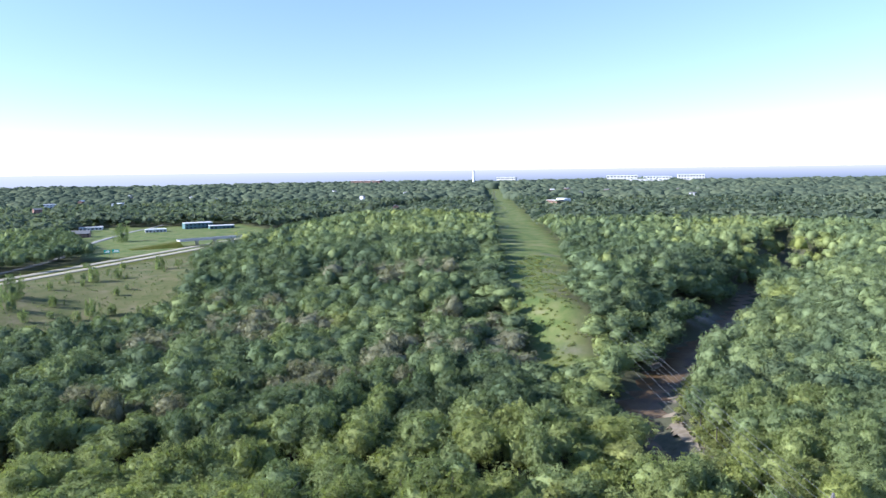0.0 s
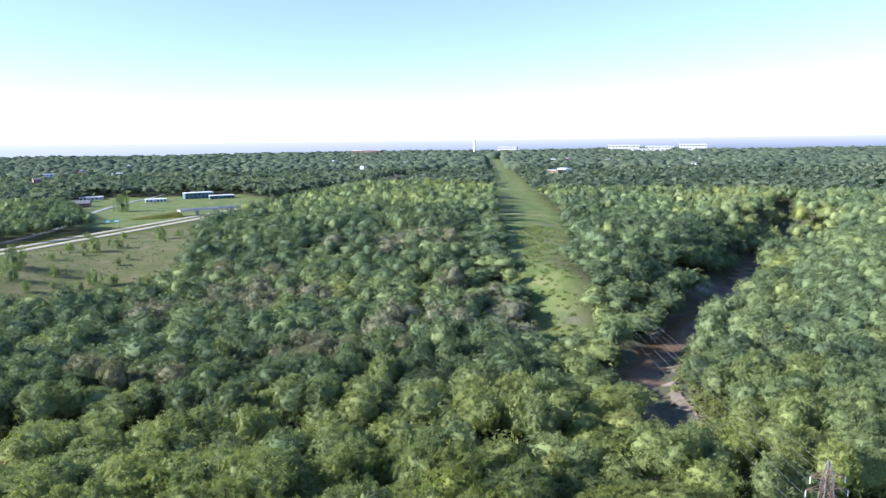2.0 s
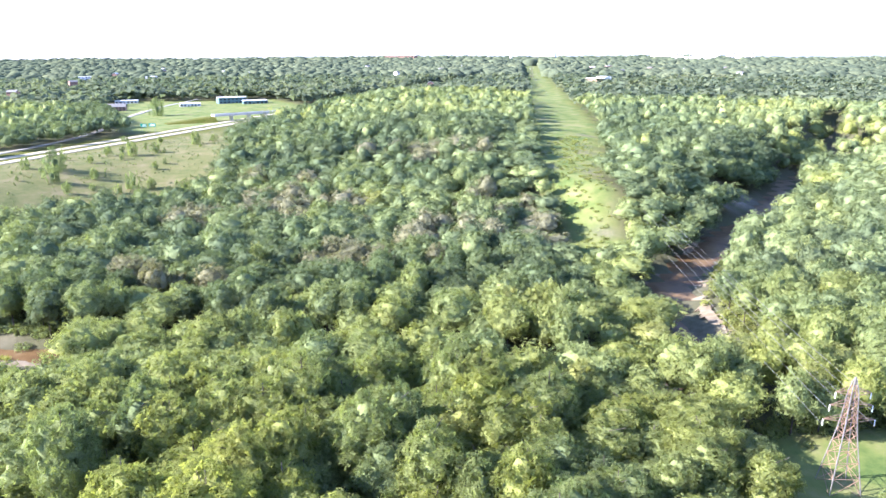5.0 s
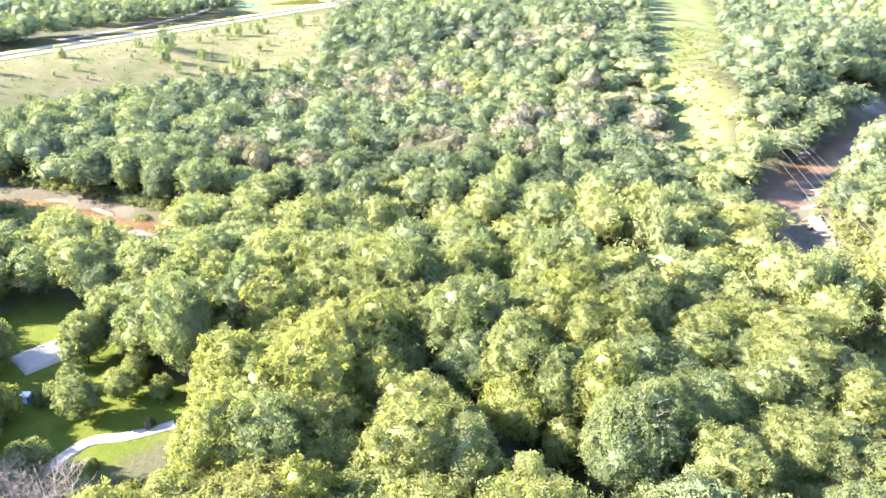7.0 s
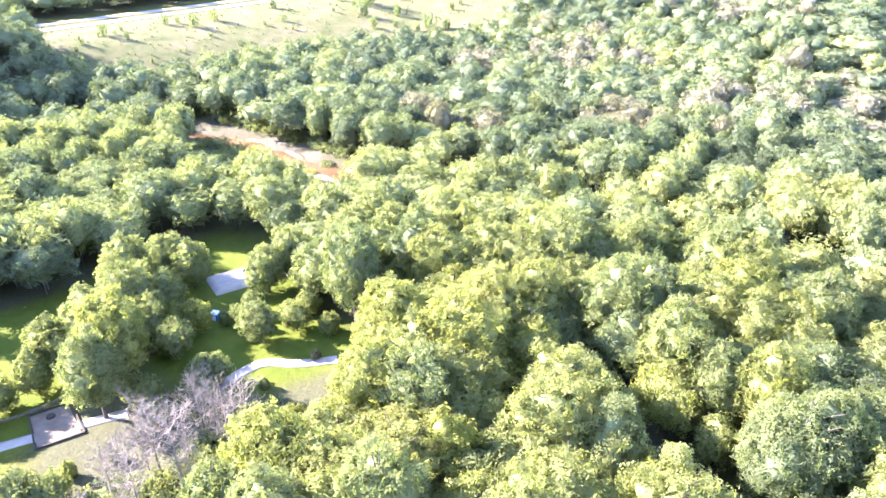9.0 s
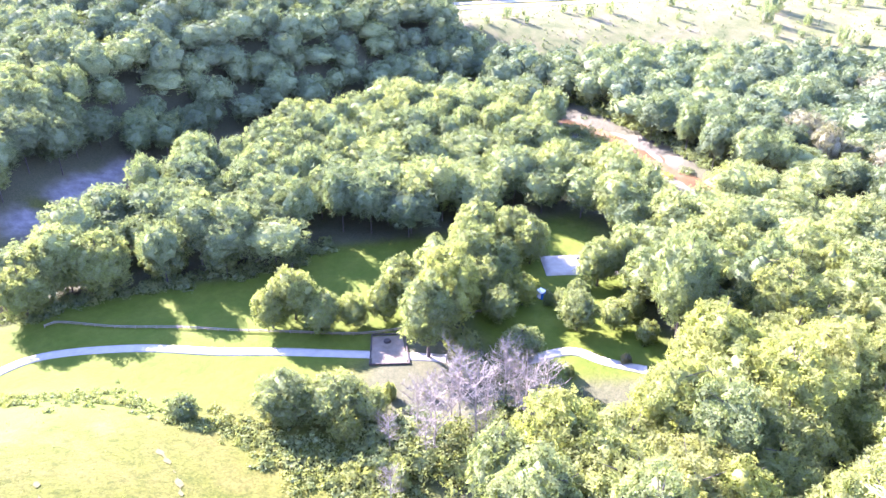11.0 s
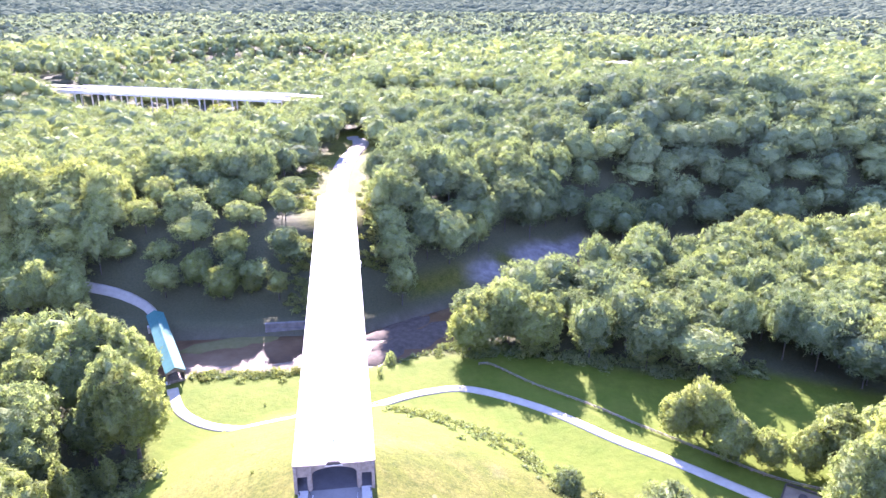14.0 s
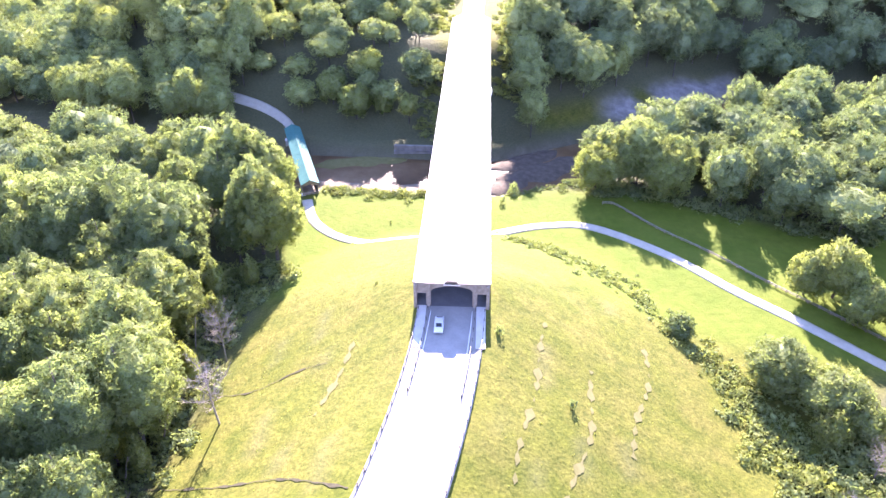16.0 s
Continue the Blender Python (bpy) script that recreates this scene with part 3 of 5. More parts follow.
for side in (-1, 1):
    bm = bmesh.new()
    box(bm, side * 7.5 - 0.08, side * 7.5 + 0.08, 0.5, LENGTH - 0.5, -0.9, 1.7)
    part("side_wall", bm, TIMBER, bridge, "weathered board siding")
    bm = bmesh.new()
    bays = 44
    for i in range(bays + 1):
        y = 0.6 + (LENGTH - 1.2) * i / bays
        beam(bm, (side * 5.0, y, 0), (side * 5.0, y, EAVE + 1.0), 0.35)
        beam(bm, (side * 7.5, y, 1.6), (side * 7.5, y, EAVE), 0.22)
        if i < bays:
            y2 = 0.6 + (LENGTH - 1.2) * (i + 1) / bays
            beam(bm, (side * 5.0, y, 0.2), (side * 5.0, y2, EAVE + 0.8), 0.26)
            beam(bm, (side * 5.0, y2, 0.2), (side * 5.0, y, EAVE + 0.8), 0.26)
    beam(bm, (side * 5.0, 0.4, EAVE + 1.0), (side * 5.0, LENGTH - 0.4, EAVE + 1.0), 0.4)
    part("truss", bm, DARK_TIMBER, bridge, "dark timber truss")
# small window hoods that stand out from the side towards the park
for y in (109.0,):
    bm = bmesh.new()
    prism(bm, [(7.55, 3.4), (8.5, 3.4), (8.5, 4.4), (7.55, 5.3)], y - 1.6, y + 1.6)
    part("window_hood", bm, ROOF_METAL, bridge)


def portal(y, out, name):
    """The front wall with its arched opening, side doorways for the footways, a small crest and a sign."""
    face = bmesh.new()
    arch, steps = [], 14
    for i in range(steps + 1):
        a = math.pi * i / steps
        arch.append((-4.3 * math.cos(a), 3.5 + 1.5 * math.sin(a)))
    top_of = lambda x: roof_height(x) - 0.2 if abs(x) > CLIP else roof_height(CLIP) - 0.2
    xs_ = sorted({*[p[0] for p in arch], -HALF + 0.1, -7.2, -5.3, -4.31, 4.31, 5.3, 7.2, HALF - 0.1})
    for x0, x1 in zip(xs_, xs_[1:]):
        def floor_of(x, m=(x0 + x1) / 2):
            if abs(m) < 4.3:
                return 3.5 + 1.5 * math.sqrt(max(0.0, 1 - (x / 4.3) ** 2))
            return 3.1 if 5.3 < abs(m) < 7.2 else -0.6
        pts = [(x0, floor_of(x0)), (x1, floor_of(x1)), (x1, top_of(x1)), (x0, top_of(x0))]
        a, b = [face.verts.new((x, y, z)) for x, z in pts], [face.verts.new((x, y + 0.3 * -out, z)) for x, z in pts]
        face.faces.new(a), face.faces.new(b[::-1])
        for i in range(4):
            face.faces.new((a[i], b[i], b[(i + 1) % 4], a[(i + 1) % 4]))
    front = part("portal", face, TIMBER, bridge, "weathered board portal with an arched opening")
    board = bmesh.new()
    box(board, -1.75, 1.75, y + out * 0.12 - 0.06, y + out * 0.12 + 0.06, 5.35, 6.15)
    sign = part("sign", board, WHITE, front, "white name board, lettering too small to read")
    bars = bmesh.new()
    for k in range(5):
        box(bars, -1.5 + k * 0.62, -1.04 + k * 0.62, y + out * 0.20 - 0.015, y + out * 0.20 + 0.015, 5.62, 5.88)
    part("lettering_bars", bars, DARK, front)
    for sx in (-1, 1):
        for x in (4.75, 7.5):
            post = bmesh.new()
            box(post, sx * x - 0.28, sx * x + 0.28, y + out * 0.3 - 0.28, y + out * 0.3 + 0.28, -0.4, roof_height(x) - 0.4)
            part("post", post, TIMBER, front)
    return front


portal(-0.3, -1, "near")
portal(LENGTH - 0.1, 1, "far")
bm = bmesh.new()
crest = [(-1.35, 0.0), (-1.35, 0.35), (-0.9, 0.72), (0.9, 0.72), (1.35, 0.35), (1.35, 0.0)]
prism(bm, [(x, roof_height(CLIP) - 0.1 + z) for x, z in crest], PROW - 0.25, PROW + 0.15)
part("crest", bm, DARK_TIMBER, bridge, "small timber crest above the portal")
bm = bmesh.new()
for side in (-1, 1):
    beam(bm, (side * HALF, 0, EAVE - 0.12), (side * CLIP, PROW, roof_height(CLIP) - 0.12), 0.12, 0.3)
beam(bm, (-CLIP, PROW, roof_height(CLIP) - 0.12), (CLIP, PROW, roof_height(CLIP) - 0.12), 0.12, 0.3)
part("fascia", bm, TIMBER, bridge)
for y in (52.0, 123.0):
    bm = bmesh.new()
    box(bm, -6.5, 6.5, y - 1.3, y + 1.3, -31, -0.7)
    part("pier", bm, CONCRETE, bridge, "concrete pier")
for y in (1.5, LENGTH - 1.5):
    bm = bmesh.new()
    box(bm, -7.5, 7.5, y - 1.2, y + 1.2, -9, -0.7)
    part("abutment", bm, CONCRETE, bridge)
bm = bmesh.new()
box(bm, -27, -7, 124.0, 125.0, -29, -23.6)
wall = tagged(part("retaining_wall", bm, WALL_GREY), "long pale concrete retaining wall beside the river", "wall")
bm = bmesh.new()
box(bm, -27, -7, 123.4, 124.0, -29, -25.6)
part("footing", bm, WALL_GREY, wall)

# footways beside the road near the portal, with inner rails
for side in (-1, 1):
    bm = bmesh.new()
    box(bm, side * 6.15 - 0.95, side * 6.15 + 0.95, -13.5, -0.6, -0.1, 0.12)
    tagged(part("pavement_footway", bm, CONCRETE), "pale concrete footway beside the road", "footway", kind="structure")


def guard_rail(points, label, posts=3.0, end=None):
    """A steel beam on timber posts along a line; each post a part."""
    q, side = resample(points, posts)
    rail = tagged(new("guard_rail"), label, "guard rail", "guard rails along the road")
    bm = bmesh.new()
    for a, b in zip(q, q[1:]):
        for z in (0.42, 0.68):
            beam(bm, (a[0], a[1], z), (b[0], b[1], z), 0.09, 0.16)
    part("beam", bm, STEEL, rail, "galvanised steel beam")
    bm = bmesh.new()
    box(bm, -0.11, 0.11, -0.11, 0.11, -0.9, 0.82)
    first = part("post", bm, DARK_TIMBER, rail)
    first.location = (q[0][0], q[0][1], 0)
    for a in q[1:]:
        o = new("post", first.data)
        o.parent, o.location = rail, (a[0], a[1], 0)
    return rail


def beside(points, offset, y_from, y_to):
    q, side = resample(points, 2.0)
    keep = (q[:, 1] <= y_from) & (q[:, 1] >= y_to)
    return [tuple(p) for p in (q + side * offset)[keep]]


guard_rail(beside(ROAD, -6.9, -1, -125), "steel guard rail along the embankment road")
guard_rail(beside(ROAD, 6.9, -1, -125), "steel guard rail along the embankment road")
guard_rail(beside(ROAD, -4.9, -1, -26), "steel guard rail between road and footway")
guard_rail(beside(ROAD, 4.9, -1, -26), "steel guard rail between road and footway")
for off in (-4.3, 4.3):
    line = ribbon("trim", beside(ROAD, off, -0.5, -125), 0.08, WHITE, height=0.016, step=3.0, thick=0.01)
    tagged(line, "white painted edge line on the road", "road marking", kind="structure")


def car(name, place, turn, paint, label):
    """A parked or driving car: body, glass house, wheels with rims, lights."""
    thing = tagged(new(name), label, "car")
    bm = bmesh.new()
    prof = [(-2.25, 0.35), (-2.28, 0.75), (-2.1, 0.98), (-1.2, 1.06), (-0.45, 1.55), (1.2, 1.60), (2.0, 1.12), (2.25, 1.0), (2.28, 0.45), (2.2, 0.32)]
    rings = []
    for w, inset in ((-0.92, 0.06), (-0.80, 0.0), (0.80, 0.0), (0.92, 0.06)):
        ring = []
        for yy, zz in prof:
            narrow = 0.14 * max(0.0, (zz - 1.0) / 0.6)
            ring.append(bm.verts.new(((abs(w) - narrow) * (1 if w > 0 else -1), yy * (1 - inset * 0.2), zz - inset * (0.5 if zz > 0.9 else 0))))
        rings.append(ring)
    k = len(prof)
    for a, b in zip(rings, rings[1:]):
        for i in range(k):
            bm.faces.new((a[i], a[(i + 1) % k], b[(i + 1) % k], b[i]))
    bm.faces.new(rings[0]), bm.faces.new(rings[-1][::-1])
    part("body", bm, paint, thing)
    for nm, pts in (("windscreen", [(-0.62, -1.16, 1.09), (0.62, -1.16, 1.09), (0.58, -0.50, 1.55), (-0.58, -0.50, 1.55)]),
                    ("rear_window", [(-0.62, 1.93, 1.19), (0.62, 1.93, 1.19), (0.58, 1.28, 1.59), (-0.58, 1.28, 1.59)])):
        bm = bmesh.new()
        out = Vector((0, -0.03, 0.03)) if nm == "windscreen" else Vector((0, 0.03, 0.03))
        a, b = [bm.verts.new(Vector(p) + out) for p in pts], [bm.verts.new(Vector(p) - out) for p in pts]
        bm.faces.new(a), bm.faces.new(b[::-1])
        for i in range(4):
            bm.faces.new((a[i], b[i], b[(i + 1) % 4], a[(i + 1) % 4]))
        part(nm, bm, GLASS, thing, "dark glass")
    for sx in (-1, 1):
        for yy in (-1.4, 1.4):
            bm = bmesh.new()
            bmesh.ops.create_cone(bm, cap_ends=True, segments=16, radius1=0.34, radius2=0.34, depth=0.24, matrix=pose(sx * 0.84, yy, 0.34, 0, 90, 0))
            wheel = part("wheel", bm, DARK, thing)
            bm = bmesh.new()
            bmesh.ops.create_cone(bm, cap_ends=True, segments=12, radius1=0.2, radius2=0.2, depth=0.26, matrix=pose(sx * 0.84, yy, 0.34, 0, 90, 0))
            part("rim", bm, STEEL, wheel)
        bm = bmesh.new()
        box(bm, sx * 0.68 - 0.18, sx * 0.68 + 0.18, -2.32, -2.2, 0.68, 0.84)
        part("headlight", bm, WHITE, thing)
        bm = bmesh.new()
        box(bm, sx * 0.68 - 0.18, sx * 0.68 + 0.18, 2.2, 2.32, 0.75, 0.92)
        part("tail_light", bm, RED, thing)
    thing.matrix_basis = pose(*place, 0, 0, turn)
    return thing


GLASS = plain("dark_car_glass", (0.012, 0.014, 0.016), (0.022, 0.024, 0.026), 2.0, 0.08, spec=0.6)
RED = plain("red_lens", (0.25, 0.015, 0.012), (0.32, 0.02, 0.016), 2.0, 0.3)
SILVER = plain("silver_car_paint", (0.50, 0.51, 0.53), (0.56, 0.57, 0.59), 1.0, 0.3, 0.5)
BLACK_PAINT = plain("black_car_paint", (0.012, 0.012, 0.014), (0.02, 0.02, 0.022), 1.0, 0.2)
car("car", (-2.2, -7.5, 0.03), 0, SILVER, "silver car leaving the covered bridge on its road")
lotz = float(ground(190.5, 0.5)) + 0.12
car("car", (190.5, 0.5, lotz), 60, BLACK_PAINT, "black car parked on the gravel parking place")

# ---------------------------------------------------------------- small teal-roofed bridge
def footbridge():
    """The small covered bridge over the river, built along y from its near end."""
    thing = tagged(new("covered_footbridge"), "small covered footbridge with a teal metal roof", "bridge")
    span, half, eave, ridge = 45.0, 3.0, 3.2, 4.7
    bm = bmesh.new()
    for side in (-1, 1):
        pts = [(side * half, -0.8), (0, -0.8), (0, span + 0.8), (side * half, span + 0.8)]
        z = lambda x: ridge - abs(x) / half * (ridge - eave)
        a, b = [bm.verts.new((x, y, z(x))) for x, y in pts], [bm.verts.new((x, y, z(x) - 0.14)) for x, y in pts]
        bm.faces.new(a), bm.faces.new(b[::-1])
        for i in range(4):
            bm.faces.new((a[i], b[i], b[(i + 1) % 4], a[(i + 1) % 4]))
    roof_ = part("roof", bm, TEAL_ROOF, thing, "teal painted metal roof")
    bm = bmesh.new()
    for y in np.arange(0, span, 1.2):
        for side in (-1, 1):
            beam(bm, (side * half, y, eave + 0.02), (side * 0.1, y, ridge + 0.0), 0.05, 0.07)
    tagged(part("roof_seams", bm, TEAL_ROOF, roof_), kind="stuff")
    bm = bmesh.new()
    beam(bm, (0, -0.9, ridge + 0.04), (0, span + 0.9, ridge + 0.04), 0.3, 0.08)
    part("ridge_cap", bm, TEAL_ROOF, roof_)
    for side in (-1, 1):
        bm = bmesh.new()
        box(bm, side * 2.5 - 0.06, side * 2.5 + 0.06, 0, span, -0.6, 1.5)
        part("side_wall", bm, TIMBER, thing)
        for i in range(13):
            bm = bmesh.new()
            y = 0.2 + (span - 0.4) * i / 12
            box(bm, side * 2.5 - 0.12, side * 2.5 + 0.12, y - 0.12, y + 0.12, -0.6, eave + 0.2)
            part("post", bm, TIMBER, thing)
    bm = bmesh.new()
    box(bm, -2.6, 2.6, -0.4, span + 0.4, -0.8, 0.0)
    part("deck", bm, TIMBER, thing)
    for y, s in ((-0.2, -1), (span + 0.2, 1)):
        bm = bmesh.new()
        prof = [(-2.9, 2.5), (-1.7, 2.5), (0, 3.0), (1.7, 2.5), (2.9, 2.5), (2.9, eave), (0, ridge - 0.15), (-2.9, eave)]
        prism(bm, prof, y - 0.08, y + 0.08)
        part("gable", bm, TIMBER, thing, "brown board gable")
    for y in (0.5, span - 0.5):
        bm = bmesh.new()
        box(bm, -3.2, 3.2, y - 1.2, y + 1.2, -7.0, -0.8)
        part("abutment", bm, CONCRETE, thing)
    return thing


fb = footbridge()
near_end, far_end = Vector((-50.5, 87.0, -23.2)), Vector((-66.0, 129.0, -23.2))
fb.matrix_basis = pose(*near_end, 0, 0, math.degrees(math.atan2(-(far_end.x - near_end.x), far_end.y - near_end.y)))
approach = ribbon("pavement_beyond", [(-67, 133), (-72, 142), (-84, 150), (-105, 158)], 1.8, PATH_GREY, lift=0.15, step=2.0)
tagged(approach, "pale path beyond the small bridge", "path", kind="structure")

# ---------------------------------------------------------------- park fence, playground, bench things
def rail_fence(points, label):
    q, side = resample(points, 3.0)
    z = ground(q[:, 0], q[:, 1])
    thing = tagged(new("rail_fence"), label, "fence")
    bm = bmesh.new()
    box(bm, -0.09, 0.09, -0.09, 0.09, -0.3, 1.05)
    data = None
    for a, h in zip(q, z):
        if data is None:
            o = part("post", bm, TIMBER, thing)
            data = o.data
        else:
            o = new("post", data)
            o.parent = thing
        o.location = (a[0], a[1], h)
    for lift in (0.45, 0.9):
        bm = bmesh.new()
        for a, b, h, g in zip(q, q[1:], z, z[1:]):
            beam(bm, (a[0], a[1], h + lift), (b[0], b[1], g + lift), 0.14, 0.16)
        part("rail", bm, STEEL if lift > 0.5 else TIMBER, thing)
    return thing


rail_fence([(45, 84.5), (49, 83.5), (60, 70), (73, 57), (86, 42), (99, 28), (111, 17), (128, 8), (150, 0)], "long grey rail fence along the edge of the lawn")
bm = bmesh.new()
for a, b in (((110.5, 16.5), (101, 6)), ((101, 6), (109, -1)), ((109, -1), (117.5, 10.5)), ((117.5, 10.5), (110.5, 16.5))):
    za, zb = float(ground(*a)), float(ground(*b))
    beam(bm, (*a, za + 0.2), (*b, zb + 0.2), 0.35, 0.6)
sandpit = tagged(new("play_area"), "sandy play area framed by timber beams", "play area")
part("timber_border", bm, DARK_TIMBER, sandpit)
gq = [(110, 15.8), (101.8, 6.2), (109, 0), (116.6, 10.3)]
bm = bmesh.new()
zt = max(float(ground(*p)) for p in gq) + 0.1
a, b = [bm.verts.new((*p, zt)) for p in gq], [bm.verts.new((*p, zt - 0.9)) for p in gq]
bm.faces.new(a), bm.faces.new(b[::-1])
for i in range(4):
    bm.faces.new((a[i], b[i], b[(i + 1) % 4], a[(i + 1) % 4]))
part("sand", bm, SAND, sandpit)
tyre = bmesh.new()
bmesh.ops.create_cone(tyre, cap_ends=True, segments=18, radius1=1.1, radius2=0.9, depth=0.5, matrix=pose(111.5, 11.0, zt + 0.25))
tagged(part("low_platform", tyre, DARK_TIMBER), "low dark round platform on the sand", "platform")
BLUE = plain("blue_plastic", (0.02, 0.12, 0.42), (0.03, 0.18, 0.55), 1.0, 0.4)
hut = tagged(new("portable_cabin"), "small blue plastic cabin beside the trees", "cabin")
hz = float(ground(162, -4))
bm = bmesh.new()
box(bm, 160.9, 163.1, -5.1, -2.9, hz - 0.1, hz + 2.3)
part("body", bm, BLUE, hut)
bm = bmesh.new()
bm2 = [(-1.25, 0), (1.25, 0), (0.9, 0.35), (-0.9, 0.35)]
prism(bm, [(162 + x, hz + 2.3 + z) for x, z in bm2], -5.25, -2.75)
part("roof", bm, WHITE, hut)
bm = bmesh.new()
box(bm, 160.86, 160.9, -4.6, -3.4, hz + 0.1, hz + 2.0)
part("door", bm, WHITE, hut)

# ---------------------------------------------------------------- pylon and wires
def pylon(label):
    """A lattice pylon, 40 m high, with three pairs of arms."""
    thing = tagged(new("power_pylon"), label, "pylon")
    levels = [(0, 4.2), (6, 3.5), (11.5, 2.9), (16.5, 2.3), (21, 1.8), (25, 1.45), (28.5, 1.25), (31.5, 1.1), (34.5, 0.95), (37, 0.6), (40, 0.08)]
    for sx, sy in ((-1, -1), (1, -1), (1, 1), (-1, 1)):
        bm = bmesh.new()
        rings = [[bm.verts.new((sx * w + e * 0.12, sy * w + g * 0.12, z)) for e, g in ((-1, -1), (1, -1), (1, 1), (-1, 1))] for z, w in levels]
        for low, top in zip(rings, rings[1:]):
            for i in range(4):
                bm.faces.new((low[i], low[(i + 1) % 4], top[(i + 1) % 4], top[i]))
        bm.faces.new(rings[0][::-1]), bm.faces.new(rings[-1])
        part("leg", bm, STEEL, thing)
    bm = bmesh.new()
    for (z0, w0), (z1, w1) in zip(levels, levels[1:-1]):
        c0, c1 = [(-w0, -w0), (w0, -w0), (w0, w0), (-w0, w0)], [(-w1, -w1), (w1, -w1), (w1, w1), (-w1, w1)]
        for i in range(4):
            j = (i + 1) % 4
            beam(bm, (*c0[i], z0), (*c1[j], z1), 0.12), beam(bm, (*c0[j], z0), (*c1[i], z1), 0.12)
            beam(bm, (*c1[i], z1), (*c1[j], z1), 0.12)
    part("bracing", bm, RUST, thing, "rusty brown steel bracing")
    for z, reach in ((25, 6.8), (30, 5.6), (34.5, 4.6)):
        for sx in (-1, 1):
            bm = bmesh.new()
            tip = (sx * reach, 0, z + 0.3)
            for sy in (-1, 1):
                beam(bm, (sx * 1.2, sy * 1.2, z), tip, 0.14), beam(bm, (sx * 1.1, sy * 1.0, z + 1.7), tip, 0.12)
            arm = part("arm", bm, RUST, thing)
            bm = bmesh.new()
            bmesh.ops.create_cone(bm, cap_ends=True, segments=8, radius1=0.14, radius2=0.14, depth=2.2, matrix=pose(sx * reach, 0, z - 0.9))
            part("insulator", bm, WHITE, arm, "pale insulator string")
    return thing


WIRE = plain("weathered_wire", (0.16, 0.16, 0.16), (0.22, 0.22, 0.22), 1.0, 0.6, 0.3)
PYLON_AT, PYLON_TURN = (162.0, -247.0), -10.0 + 90
tower = pylon("lattice steel pylon standing in a grassy glade")
base = float(ground(*PYLON_AT))
tower.matrix_basis = pose(*PYLON_AT, base - 0.3, 0, 0, PYLON_TURN) @ Matrix.Diagonal((1, 1, 0.84, 1))
tower_high = 0.84
far_at = (1995.0, -617.0)
copy_thing(tower, pose(*far_at, float(ground(*far_at)) + 4, 0, 0, PYLON_TURN))["label"] = "far lattice steel pylon at the end of the cleared strip"
back_at = (-60.0, -300.0)
for z, reach in ((25, 6.8), (30, 5.6), (34.5, 4.6)):
    for sx in (-1, 1):
        off = Matrix.Rotation(radians(PYLON_TURN), 3, "Z") @ Vector((sx * reach, 0, 0))
        a = Vector((*PYLON_AT, base + (z - 2.0) * tower_high)) + off
        b = Vector((*far_at, float(ground(*far_at)) + z)) + off
        bm = bmesh.new()
        pts = []
        for i in range(41):
            u = (i / 40) ** 1.8
            p = a.lerp(b, u)
            p.z -= 4 * 26 * u * (1 - u)
            pts.append(p)
        for p, q in zip(pts, pts[1:]):
            beam(bm, p, q, 0.06)
        wire = tagged(part("power_line", bm, WIRE), "thin steel power line slung over the river", "cable", "power lines of the pylon")

# ---------------------------------------------------------------- highway bridge, overpass, buildings
def viaduct():
    thing = tagged(new("highway_bridge"), "long pale concrete highway bridge above the trees", "bridge")
    a, b = Vector((-245, 598, 0)), Vector((-40, 517, 0))
    d = (b - a).normalized()
    side = Vector((-d.y, d.x, 0))
    for off in (-11, 11):
        bm = bmesh.new()
        beam(bm, a + side * off + Vector((0, 0, -0.9)), b + side * off + Vector((0, 0, -0.9)), 12.6, 1.8)
        part("girder", bm, CONCRETE, thing)
        for e in (-6.1, 6.1):
            bm = bmesh.new()
            beam(bm, a + side * (off + e) + Vector((0, 0, 0.75)), b + side * (off + e) + Vector((0, 0, 0.75)), 0.3, 1.0)
            part("parapet", bm, CONCRETE, thing)
    for i in range(7):
        p = a.lerp(b, (i + 0.5) / 7)
        for off in (-11, 11):
            bm = bmesh.new()
            beam(bm, p + side * (off - 5.5) + Vector((0, 0, -2.4)), p + side * (off + 5.5) + Vector((0, 0, -2.4)), 1.4, 1.2)
            cap = part("pier_cap", bm, CONCRETE, thing)
            for e in (-4, 4):
                bm = bmesh.new()
                g = float(ground(p.x, p.y))
                beam(bm, p + side * (off + e) + Vector((0, 0, g - 1)), p + side * (off + e) + Vector((0, 0, -2.4)), 1.1)
                part("column", bm, CONCRETE, cap)
    return thing


viaduct()


